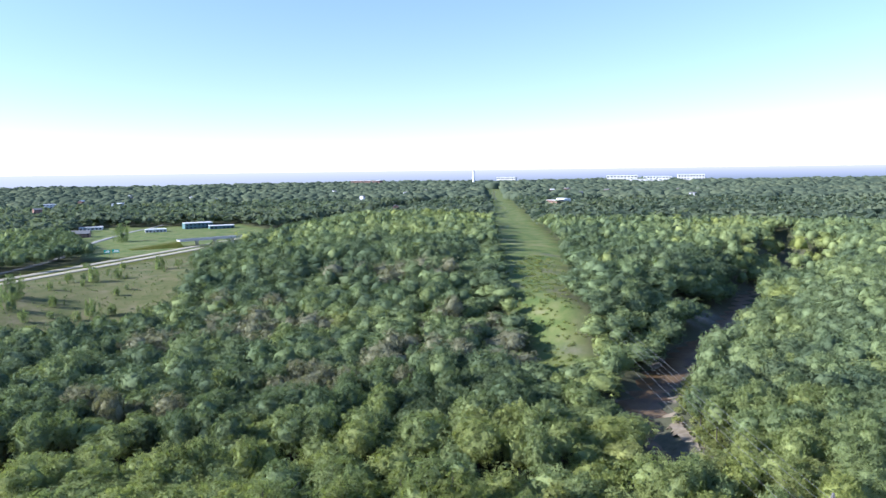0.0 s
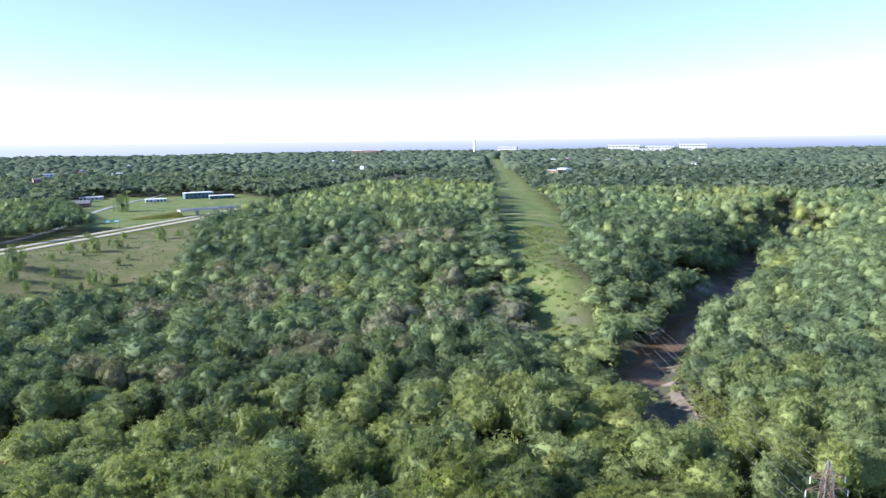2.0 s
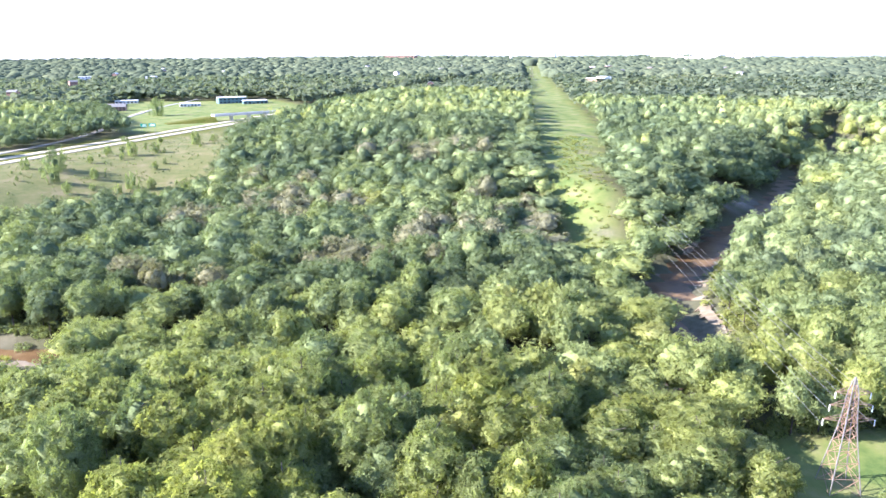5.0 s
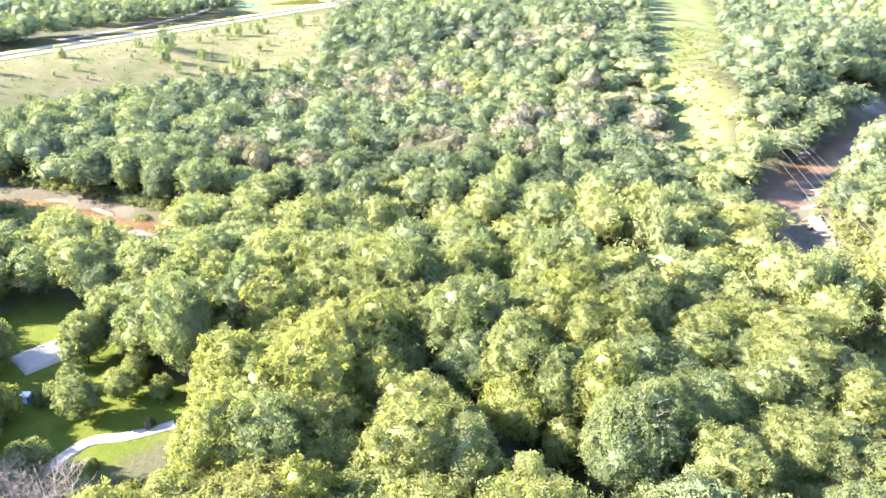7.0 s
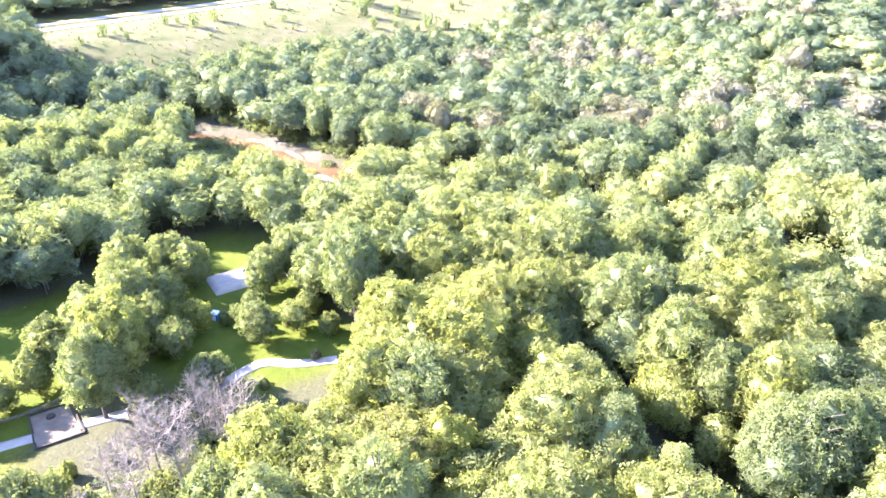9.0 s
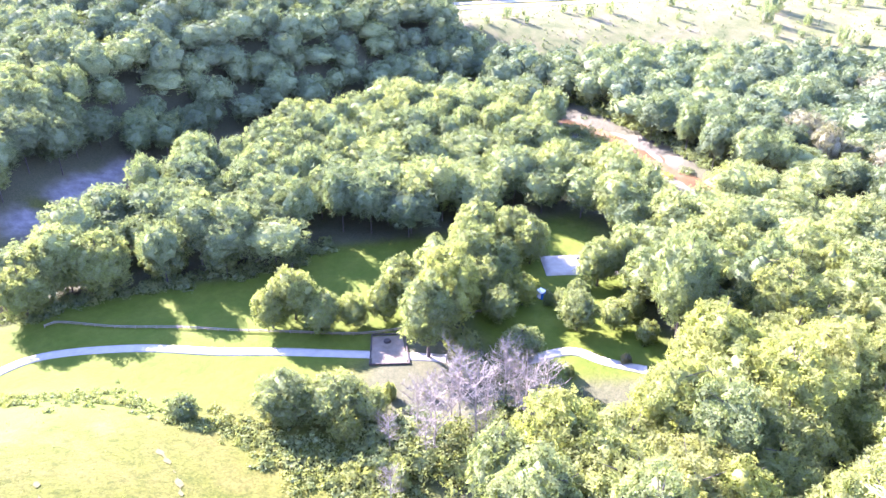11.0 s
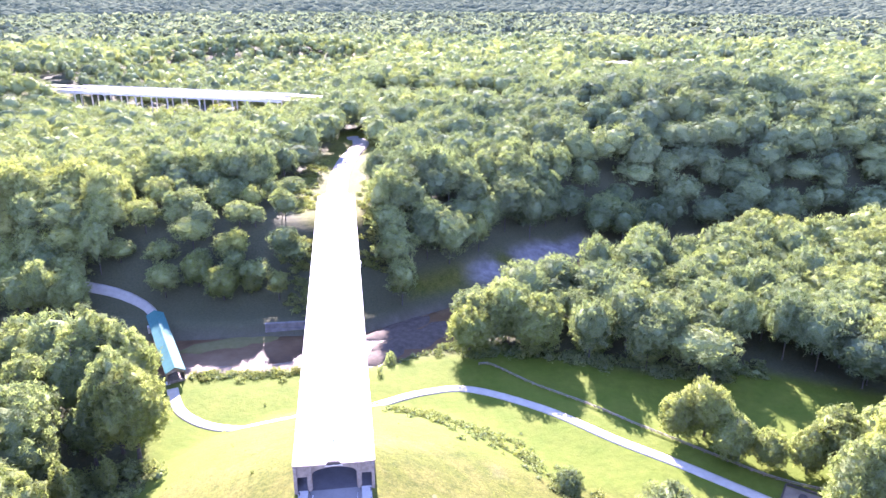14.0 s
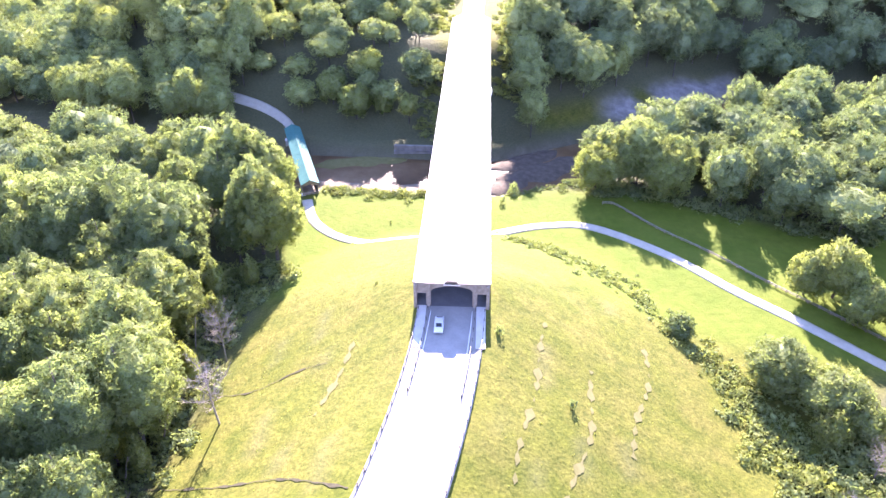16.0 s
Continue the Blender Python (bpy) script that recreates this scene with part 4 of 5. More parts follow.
def overpass():
    thing = tagged(new("overpass"), "grey road overpass crossing the highway", "bridge")
    a, b = Vector((974, 60, 7.0)), Vector((1022, -24, 7.0))
    bm = bmesh.new()
    beam(bm, a, b, 13, 1.6)
    part("deck", bm, CONCRETE, thing)
    d = (b - a).normalized()
    side = Vector((-d.y, d.x, 0))
    for e in (-6.4, 6.4):
        bm = bmesh.new()
        beam(bm, a + side * e + Vector((0, 0, 1.3)), b + side * e + Vector((0, 0, 1.3)), 0.3, 1.0)
        part("parapet", bm, CONCRETE, thing)
    for u in (0.25, 0.5, 0.75):
        for e in (-4.5, 0, 4.5):
            bm = bmesh.new()
            p = a.lerp(b, u) + side * e
            beam(bm, (p.x, p.y, -1), (p.x, p.y, 6.4), 1.2)
            part("column", bm, CONCRETE, thing)
    for p, q in ((a, a - d * 60), (b, b + d * 60)):
        bm = bmesh.new()
        rows = []
        for c, top in ((p, 6.0), (q, 0.9)):
            rows.append([bm.verts.new((c.x + side.x * w, c.y + side.y * w, z)) for w, z in ((-7 - 2.4 * top, -0.8), (-7, top), (7, top), (7 + 2.4 * top, -0.8))])
        for k in range(3):
            bm.faces.new((rows[0][k], rows[0][k + 1], rows[1][k + 1], rows[1][k]))
        bm.faces.new(rows[0]), bm.faces.new(rows[1])
        part("approach", bm, GROUND, thing, "grassed earth ramp")
    return thing


overpass()
SIGN_GREEN = plain("green_sign_sheet", (0.01, 0.22, 0.17), (0.015, 0.27, 0.21), 0.5, 0.5)


def highway_sign(x, y, turn):
    """Two large sign boards on a frame beside the highway."""
    thing = tagged(new("highway_sign"), "large green highway sign boards on steel posts", "road sign")
    thing.matrix_basis = pose(x, y, float(ground(x, y)), 0, 0, turn)
    for a, b, z in ((-9.0, -1.0, 6.0), (1.5, 8.5, 5.4)):
        bm = bmesh.new()
        box(bm, a, b, -0.12, 0.12, z, z + 3.6)
        board = part("board", bm, SIGN_GREEN, thing)
        bm = bmesh.new()
        for k in range(2):
            box(bm, a + 0.8, b - 1.0 - 1.4 * k, 0.125, 0.15, z + 0.8 + 1.3 * k, z + 1.5 + 1.3 * k)
        part("lettering_bar", bm, WHITE, board)
        for e in (a + 1.0, b - 1.0):
            bm = bmesh.new()
            box(bm, e - 0.15, e + 0.15, -0.45, -0.13, -0.5, z + 3.4)
            part("post", bm, STEEL, thing)
    return thing


highway_sign(862, 112, 80.0)
TEAL_WALL = plain("teal_wall_panel", (0.09, 0.155, 0.16), (0.12, 0.20, 0.205), 0.3, 0.6)
BRICK_WALL = plain("brown_brick_wall", (0.22, 0.13, 0.10), (0.33, 0.21, 0.16), 0.5, 0.85)
SIDING = plain("pale_siding", (0.55, 0.54, 0.51), (0.68, 0.67, 0.64), 0.5, 0.7)
GREY_ROOF = plain("grey_shingle_roof", (0.13, 0.13, 0.13), (0.22, 0.215, 0.21), 0.6, 0.9)
PALE_ROOF = plain("pale_flat_roof", (0.50, 0.50, 0.49), (0.64, 0.64, 0.62), 0.3, 0.8)
WINDOW = plain("window_glass", (0.03, 0.04, 0.05), (0.05, 0.06, 0.07), 1.0, 0.15)


def building(place, turn, wide, deep, high, wall, cover, label, pitched=False, storeys=1, name="building", panes=6, root=2):
    """A house or hall: walls, roof, a door and windows on its two long sides."""
    thing = tagged(new(name), label, name.replace("_", " "))
    bm = bmesh.new()
    box(bm, -wide / 2, wide / 2, -deep / 2, deep / 2, -root, high)
    part("wall", bm, wall, thing)
    bm = bmesh.new()
    if pitched:
        rise = deep * 0.28
        prof = [(-deep / 2 - 0.5, high), (0, high + rise), (deep / 2 + 0.5, high), (deep / 2 + 0.5, high + 0.25), (0, high + rise + 0.3), (-deep / 2 - 0.5, high + 0.25)]
        prism(bm, prof, -wide / 2 - 0.5, wide / 2 + 0.5)
        bmesh.ops.rotate(bm, verts=bm.verts, matrix=Matrix.Rotation(radians(90), 3, "Z"))
        gable = bmesh.new()
        prism(gable, [(-deep / 2, high), (deep / 2, high), (0, high + rise)], -wide / 2, wide / 2)
        bmesh.ops.rotate(gable, verts=gable.verts, matrix=Matrix.Rotation(radians(90), 3, "Z"))
        part("gable", gable, wall, thing)
    else:
        box(bm, -wide / 2 - 0.3, wide / 2 + 0.3, -deep / 2 - 0.3, deep / 2 + 0.3, high, high + 0.5)
    part("roof", bm, cover, thing)
    for s in (-1, 1):
        for f in range(storeys):
            for i in range(panes):
                if f == 0 and i == panes // 2:
                    continue
                x, z = (i + 0.5) / panes * wide - wide / 2, (f + 0.5) / storeys * high
                w, h = wide / panes * 0.28, high / storeys * 0.24
                bm = bmesh.new()
                box(bm, x - w, x + w, s * deep / 2 - 0.08, s * deep / 2 + 0.08, z - h, z + h)
                part("window", bm, WINDOW, thing)
        bm = bmesh.new()
        x = (panes // 2 + 0.5) / panes * wide - wide / 2
        box(bm, x - 0.9, x + 0.9, s * deep / 2 - 0.1, s * deep / 2 + 0.1, 0, min(high / storeys * 0.8, 2.6))
        part("door", bm, DARK_TIMBER, thing)
    thing.matrix_basis = pose(*place, 0, 0, turn)
    return thing


building((1285, 84, 0), 110, 46, 24, 10, TEAL_WALL, PALE_ROOF, "large teal-walled hall with a pale roof", storeys=2, name="hall", panes=7)
building((1262, 42, 0), 105, 40, 20, 6, TEAL_WALL, PALE_ROOF, "low teal and white wing of a hall", name="hall", panes=6)
building((1225, 140, 0), 105, 32, 14, 5, SIDING, WHITE, "long white roadside building with a pale roof", name="roadside_building")
building((1160, 236, 0), 100, 30, 16, 6, BRICK_WALL, GREY_ROOF, "brown brick house between trees", pitched=True, storeys=2, name="house")
building((1310, 262, 0), 100, 36, 18, 5, SIDING, PALE_ROOF, "low pale roadside building", name="roadside_building")
rh = random.Random(5)
for i in range(34):
    dist, az = rh.uniform(1150, 2700), rh.uniform(-30, 33)
    px, py = EYE[0] + dist * math.cos(radians(az)), EYE[1] + dist * math.sin(radians(az))
    if along(HIGHWAY, px, py)[0] < 60 or along(CORRIDOR, px, py)[0] < 50:
        continue
    if inside(MEDIAN_LAWN, px, py):
        continue
    big = rh.random() < 0.2
    lift_ = float(ground(px, py)) + 15.0
    building((px, py, lift_), rh.uniform(0, 180), *((34, 18, 9) if big else (16, 11, 8.5)), rh.choice((SIDING, WHITE, BRICK_WALL)), rh.choice((GREY_ROOF, PALE_ROOF, WHITE)) if big else rh.choice((GREY_ROOF, GREY_ROOF, PALE_ROOF)),
             "house with a shingle roof among far trees", pitched=not big, storeys=2, name="house", panes=4, root=18)


def chimney_stack():
    thing = tagged(new("chimney_stack"), "tall pale chimney stack on the horizon", "chimney")
    bm = bmesh.new()
    bmesh.ops.create_cone(bm, cap_ends=True, segments=20, radius1=9, radius2=6, depth=90, matrix=pose(0, 0, 45))
    part("shaft", bm, WHITE, thing)
    bm = bmesh.new()
    bmesh.ops.create_cone(bm, cap_ends=True, segments=20, radius1=7, radius2=7, depth=5, matrix=pose(0, 0, 91))
    part("crown_ring", bm, CONCRETE, thing)
    thing.matrix_basis = pose(4399, -1089, -4)


chimney_stack()
for (x, y, z), w, d, h in (((4120, -1950, 5), 180, 60, 32), ((4020, -2130, 5), 160, 60, 24), ((3935, -2300, 5), 150, 60, 34), ((3790, -1950, 0), 220, 80, 18), ((4490, -430, 4), 190, 60, 20), ((4390, -1300, 4), 120, 50, 30)):
    building((x, y, z + 12), 64, w, d, h, SIDING if y < -500 else BRICK_WALL, WHITE, "large white industrial plant on the far plain", name="plant", panes=9, storeys=2, root=30)

for x, y, w, wall, label in ((310, 684, 42, SIDING, "long pale hall beyond the wooded hill"), (388, 700, 26, BRICK_WALL, "red-brown house beyond the wooded hill"), (420, 704, 20, SIDING, "pale house beyond the wooded hill"), (472, 694, 46, SIDING, "long pale hall beyond the wooded hill")):
    building((x, y, float(ground(x, y))), 8, w, 16, 8, wall, PALE_ROOF, label, panes=5)
HALLS = [(270, 640), (500, 640), (515, 720), (270, 725)]

# ---------------------------------------------------------------- trees
def icosa():
    p = (1 + 5 ** 0.5) / 2
    v = np.array([(-1, p, 0), (1, p, 0), (-1, -p, 0), (1, -p, 0), (0, -1, p), (0, 1, p), (0, -1, -p), (0, 1, -p), (p, 0, -1), (p, 0, 1), (-p, 0, -1), (-p, 0, 1)], float)
    f = np.array([(0, 11, 5), (0, 5, 1), (0, 1, 7), (0, 7, 10), (0, 10, 11), (1, 5, 9), (5, 11, 4), (11, 10, 2), (10, 7, 6), (7, 1, 8), (3, 9, 4), (3, 4, 2), (3, 2, 6), (3, 6, 8), (3, 8, 9), (4, 9, 5), (2, 4, 11), (6, 2, 10), (8, 6, 7), (9, 8, 1)])
    return v / np.linalg.norm(v[0]), f


def ball(cuts):
    """A sphere of even triangles."""
    v, f = icosa()
    v, f = [tuple(p) for p in v], [tuple(int(i) for i in t) for t in f]
    for _ in range(cuts):
        halves, finer = {}, []

        def half(i, j):
            key = (min(i, j), max(i, j))
            if key not in halves:
                p = (np.array(v[i]) + np.array(v[j])) / 2
                halves[key] = len(v)
                v.append(tuple(p / np.linalg.norm(p)))
            return halves[key]

        for i, j, k in f:
            a, b, c = half(i, j), half(j, k), half(k, i)
            finer += [(i, a, c), (a, j, b), (c, b, k), (a, b, c)]
        f = finer
    return np.array(v), np.array(f)


BALLS = [ball(cuts) for cuts in range(4)]


def crown_arrays(seed, clumps, sprays, size, tall=1.1, low=-0.8, cuts=3, narrow=1.0, bulge=(0.95, 1.7), loose=0.45, crest=0.0, heart=1.0):
    """A crown, a dome of boughs with rounded clumps on it under sprays of leaves: triangles, about 10 m wide and 11 m high, its middle at 0."""
    r = np.random.RandomState(seed)
    golden = math.pi * (3 - 5 ** 0.5)
    i = np.arange(clumps)
    z = low + (1.0 - low) * (i + 0.5 + r.uniform(-0.4, 0.4, clumps)) / clumps
    a = i * golden + r.uniform(-0.35, 0.35, clumps)
    k = np.sqrt(np.clip(1 - z * z, 0, 1))
    lobes = 1 + 0.13 * np.sin(a * 2 + r.uniform(0, 6)) + 0.10 * np.sin(a * 3 + r.uniform(0, 6))
    centre = np.stack([np.cos(a) * k * lobes, np.sin(a) * k * lobes, z * (1 + crest * (z > 0))], 1) * 3.75 * r.uniform(0.80, 1.10, (clumps, 1))
    radius = r.uniform(bulge[0], bulge[1], clumps) * (1.0 - 0.2 * np.clip(z, 0, 1))

    def reach(d):
        """How far the crown's surface lies along the directions d, and which clump it is."""
        along_c = d @ centre.T
        inner = along_c ** 2 - (centre ** 2).sum(1)[None] + radius[None] ** 2
        t = np.where(inner > 0, along_c + np.sqrt(np.clip(inner, 0, None)), 0)
        return np.maximum(t.max(1), 3.3), t.argmax(1)

    stretch = np.array([narrow, narrow, tall])
    bv, bf = BALLS[cuts]
    far, _ = reach(bv)
    core = bv * (far * r.uniform(0.72, 0.88, len(bv)) * heart)[:, None] * stretch
    core[:, 2] = np.maximum(core[:, 2], -4.6 * tall)
    d = r.normal(size=(sprays, 3)) + np.array([0, 0, 0.25])
    d /= np.linalg.norm(d, axis=1)[:, None]
    far, who = reach(d)
    p = d * far[:, None]
    out = p - centre[who]
    out /= np.linalg.norm(out, axis=1)[:, None]
    p = (p + out * r.uniform(-1.1, 0.55, (sprays, 1)) * size) * stretch
    nrm = out * 0.8 + d * 0.3 + r.normal(size=(sprays, 3)) * loose
    nrm /= np.linalg.norm(nrm, axis=1)[:, None]
    u = np.cross(nrm, r.normal(size=(sprays, 3)))
    u /= np.linalg.norm(u, axis=1)[:, None]
    w = np.cross(nrm, u)
    s = size * r.uniform(0.5, 1.35, (sprays, 1))
    leaf = np.stack([p - u * s * 0.75 - w * s * 0.42 - nrm * s * 0.1, p + u * s * 0.75 - w * s * 0.42 - nrm * s * 0.1, p + w * s * 0.85], 1).reshape(-1, 3)
    tris = np.concatenate([bf, np.arange(sprays * 3).reshape(-1, 3) + len(bv)])
    return np.concatenate([core, leaf]), tris, np.concatenate([np.ones(len(bv)), np.zeros(3 * sprays)])


def dome_arrays(seed):
    """A far tree: a lumpy half dome."""
    r = np.random.RandomState(seed)
    rings, rows = [(0.95, -1.5), (0.98, 0.25)], 6
    v = [(math.cos(a) * k * r.uniform(0.75, 1.2), math.sin(a) * k * r.uniform(0.75, 1.2), z + r.uniform(-0.16, 0.16)) for i, (k, z) in enumerate(rings) for a in (np.arange(rows) + 0.5 * i) * 2 * math.pi / rows]
    v.append((r.uniform(-0.2, 0.2), r.uniform(-0.2, 0.2), 0.98))
    f = []
    for j in range(rows):
        a, b, c, d = j, (j + 1) % rows, rows + (j + 1) % rows, rows + j
        f += [(a, b, d), (b, c, d)]
    f += [(rows + j, rows + (j + 1) % rows, 2 * rows) for j in range(rows)]
    return np.array(v), np.array(f), np.ones(len(v))


def limbs_mesh(seed, top, reach, limbs, twigs=0, girth=0.3):
    """A tapered trunk with limbs, and bare twigs on a dead tree."""
    r = random.Random(seed)
    bm = bmesh.new()

    def taper(a, b, r0, r1, sides=6):
        a, b = Vector(a), Vector(b)
        d = (b - a).normalized()
        s = d.cross(Vector((0.3, 1, 0.1))).normalized()
        t = s.cross(d)
        ra = [bm.verts.new(a + (s * math.cos(k) + t * math.sin(k)) * r0) for k in np.arange(sides) * 2 * math.pi / sides]
        rb = [bm.verts.new(b + (s * math.cos(k) + t * math.sin(k)) * r1) for k in np.arange(sides) * 2 * math.pi / sides]
        for i in range(sides):
            bm.faces.new((ra[i], ra[(i + 1) % sides], rb[(i + 1) % sides], rb[i]))

    bend = Vector((r.uniform(-0.5, 0.5), r.uniform(-0.5, 0.5), 0))
    mid, tip = Vector((0, 0, top * 0.45)) + bend, Vector((0, 0, top)) + bend * 0.4
    taper((0, 0, -0.6), mid, girth, girth * 0.7), taper(mid, tip, girth * 0.7, girth * 0.2)
    for i in range(limbs):
        u = 0.3 + 0.62 * (i + r.random()) / limbs
        start = mid.lerp(tip, (u - 0.45) / 0.55) if u > 0.45 else Vector((0, 0, 0)).lerp(mid, u / 0.45)
        a = i * 2.4 + r.uniform(-0.4, 0.4)
        out = reach * r.uniform(0.6, 1.0) * (1.15 - 0.5 * u)
        end = start + Vector((math.cos(a) * out, math.sin(a) * out, out * r.uniform(0.5, 1.0)))
        taper(start, end, girth * 0.4 * (1.1 - 0.6 * u), girth * 0.09, 4)
        for j in range(twigs):
            q = start.lerp(end, r.uniform(0.3, 1.0))
            e = q + Vector((r.uniform(-1, 1), r.uniform(-1, 1), r.uniform(0.1, 1.2))) * out * 0.42
            taper(q, e, girth * 0.13, girth * 0.035, 3)
    return bm


def grow(kinds, x, y, z, spread, tall, turn, kind, tint):
    """All trees of one wood in one mesh: arrays of vertices, triangles and the tint of each vertex."""
    verts, tris, tints, solids, base = [], [], [], [], 0
    for k, (v, f, core) in enumerate(kinds):
        m = np.nonzero(kind == k)[0]
        if not len(m):
            continue
        c, s = np.cos(turn[m]), np.sin(turn[m])
        px = (v[None, :, 0] * c[:, None] - v[None, :, 1] * s[:, None]) * spread[m, None] + x[m, None]
        py = (v[None, :, 0] * s[:, None] + v[None, :, 1] * c[:, None]) * spread[m, None] + y[m, None]
        pz = v[None, :, 2] * tall[m, None] + z[m, None]
        verts.append(np.stack([px, py, pz], -1).reshape(-1, 3))
        tris.append((f[None] + (np.arange(len(m)) * len(v))[:, None, None] + base).reshape(-1, 3))
        tints.append(np.repeat(tint[m], len(v)))
        solids.append(np.tile(core, len(m)))
        base += len(m) * len(v)
    return np.concatenate(verts), np.concatenate(tris), (("tint", np.concatenate(tints)), ("solid", np.concatenate(solids)))


def wooded(x, y):
    """Where trees grow."""
    x, y = np.asarray(x, float), np.asarray(y, float)
    river_side = np.where((x < 308) & (y < 0) & (x > 200), 10.0, np.where((x > 270) & (y > -40), 11.0, 15.5))
    by_bank = along([(352, -302), (330, -288), (306, -279), (281, -272.5), (262, -267), (246, -263), (232, -257)], x, y)[0] < 8
    over = y > np.interp(x, [p[0] for p in RIVER[19:]], [p[1] for p in RIVER[19:]])
    river_side = np.where((x > 330) & (y < -270), np.where(over, 12.0, 24 - 3 * smooth(400, 450, x) - 3 * smooth(450, 550, x)) - 7 * smooth(580, 640, x), river_side)
    river_side = np.where((x > 236) & (x <= 330) & (y < -262), 24.0, river_side)
    free = along(RIVER, x, y)[0] > river_side
    free &= ~((x > -12) & (x < 44) & (y > 84) & (y < 106))
    free &= ~by_bank & ~((x > -80) & (x < -12) & (y > 84) & (y < 139))
    for area in AREAS:
        free &= ~inside(area, x, y)
    free &= along(ROAD, x, y)[0] > 13
    free &= ~inside(HALLS, x, y)
    free &= along(DEAD_STAND + DEAD_STAND[:1], x, y)[0] > 6.5
    free &= ~((x < -40) & (x > -66 - 0.10 * (y - 10)) & (y > -90) & (y < 40))
    free &= along(FAR_ROAD, x, y)[0] > 20 - 10 * smooth(275, 300, y)
    free &= along(HIGHWAY, x, y)[0] > 34
    free &= (along(CORRIDOR, x, y)[0] > strip_half(x) + 4) | (x < 366)
    free &= (along(FOREST_TRACK, x, y)[0] > 6.0) & (along([(133, -22), (145, -28), (148, -37), (153, -47)], x, y)[0] > 5.0)
    free &= ~((np.abs(x) < 17) & (y > -60) & (y < 200))
    free &= ~((along([(near_end.x, near_end.y), (far_end.x, far_end.y), (-84, 150)], x, y)[0] < 10))
    return free


def out_of_sight(d, az):
    return d < np.where(az < -20, 122, np.where(az < 35, 80, 52))


def scatter(step, near, far, seed):
    """Uneven places between two distances from the place over the road, in the part of the land that comes into view."""
    r = np.random.RandomState(seed)
    a = np.arange(-far, far, step)
    x, y = np.meshgrid(a, a)
    x, y = (x + (np.arange(len(a)) % 2)[:, None] * step / 2 + r.uniform(-0.4, 0.4, x.shape) * step).ravel(), (y + r.uniform(-0.4, 0.4, y.shape) * step).ravel()
    d, az = np.hypot(x, y), np.degrees(np.arctan2(y, x))
    keep = (d >= near) & (d < far) & (az > -48) & (az < (130 if near > 200 else 152))
    x, y, d = x[keep] + EYE[0], y[keep] + EYE[1], d[keep]
    ok = wooded(x, y)
    return x[ok], y[ok], d[ok], r


def patch_tone(x, y, r):
    """Stands of darker and lighter trees, single trees off them; yellower near the camera's side, greyer on the flats
    over the river; the hill slope's shade put into the tone.
    """
    v = 0.40 + 0.14 * waves(x, y, 60) + 0.07 * waves(x, y, 17) + r.normal(size=len(x)) * np.where(x > 285, 0.20, 0.15)
    v += 0.24 * ((x < 285) & (y > -330) & (y < 20) & (x > 60)) - 0.06 * ((x > 200) & (y < -285) & (x < 700)) + 0.12 * (x < -30)
    v -= 0.08 * (x > 285) + 0.26 * inside(DARK_STAND, x, y) + 0.20 * ((x > 560) & (y < 20)) + 0.12 * ((x > 285) & (x < 390) & (y > -200)) + 0.05 * ((x > 390) & (x < 560) & (y > -230))
    # shade of the hill slope turned from the sun, as a darker tree tone
    v -= 0.20 * ((x > 15) & (x < 345) & (y > 175) & (y < 345))
    grey = (waves(x + 60, y, 48) > 0.0) & (x > 325) & (x < 590) & (y > -240) & (y < 0) & (r.rand(len(x)) < 0.34)
    return np.where(grey, 1.0, np.clip(v, 0.02, 0.95))


NEAR_R, MID_R, SLOPE_R, FAR_R = 212.0, 360.0, 520.0, 760.0
SLIM = (1.0, 0.88, 1.1, 0.95, 1.06, 0.8)
crowns_near = [crown_arrays(10 + i, 46 + 4 * i, 2300, 0.70, cuts=2, narrow=SLIM[i], bulge=(0.8, 1.6), loose=0.6, crest=(0.0, 0.2, -0.1, 0.1, 0.0, 0.3)[i]) for i in range(6)]
crowns_mid = [crown_arrays(30 + i, 36, 760, 0.98, cuts=1, narrow=SLIM[i], bulge=(0.9, 1.7), loose=0.6) for i in range(6)]
crowns_slope = [crown_arrays(40 + i, 28, 340, 1.15, cuts=1, narrow=SLIM[i], bulge=(1.0, 1.9), loose=0.6) for i in range(6)]
crowns_far = [crown_arrays(50 + i, 18, 130, 1.7, cuts=0, bulge=(1.3, 2.1), loose=0.55) for i in range(6)]
crowns_tiny = [crown_arrays(60 + i, 12, 34, 3.0, cuts=0, bulge=(1.6, 2.4), loose=0.45) for i in range(6)]
crowns_dot = [crown_arrays(80 + i, 10, 20, 3.4, cuts=0, bulge=(1.5, 2.4), loose=0.4) for i in range(6)]
domes = [dome_arrays(70 + i) for i in range(6)]


def tree_template(k, label, top=17.0):
    """One tree: a crown over a trunk with limbs, 1:1 about 17 m high."""
    thing = tagged(new("tree"), label, "tree", "broadleaf trees of the valley")
    part("trunk", limbs_mesh(100 + k, 13.0, 3.8, 7), BARK, thing)
    v, f, core = crowns_near[k]
    crown = link_mesh("crown", v + np.array([0, 0, 7.8]), f, LEAF, thing, attrs=(("solid", core),))
    return thing


TREE_LABEL = "broadleaf tree with a full green crown"
templates = [tree_template(k, TREE_LABEL) for k in range(6)]
used = set()


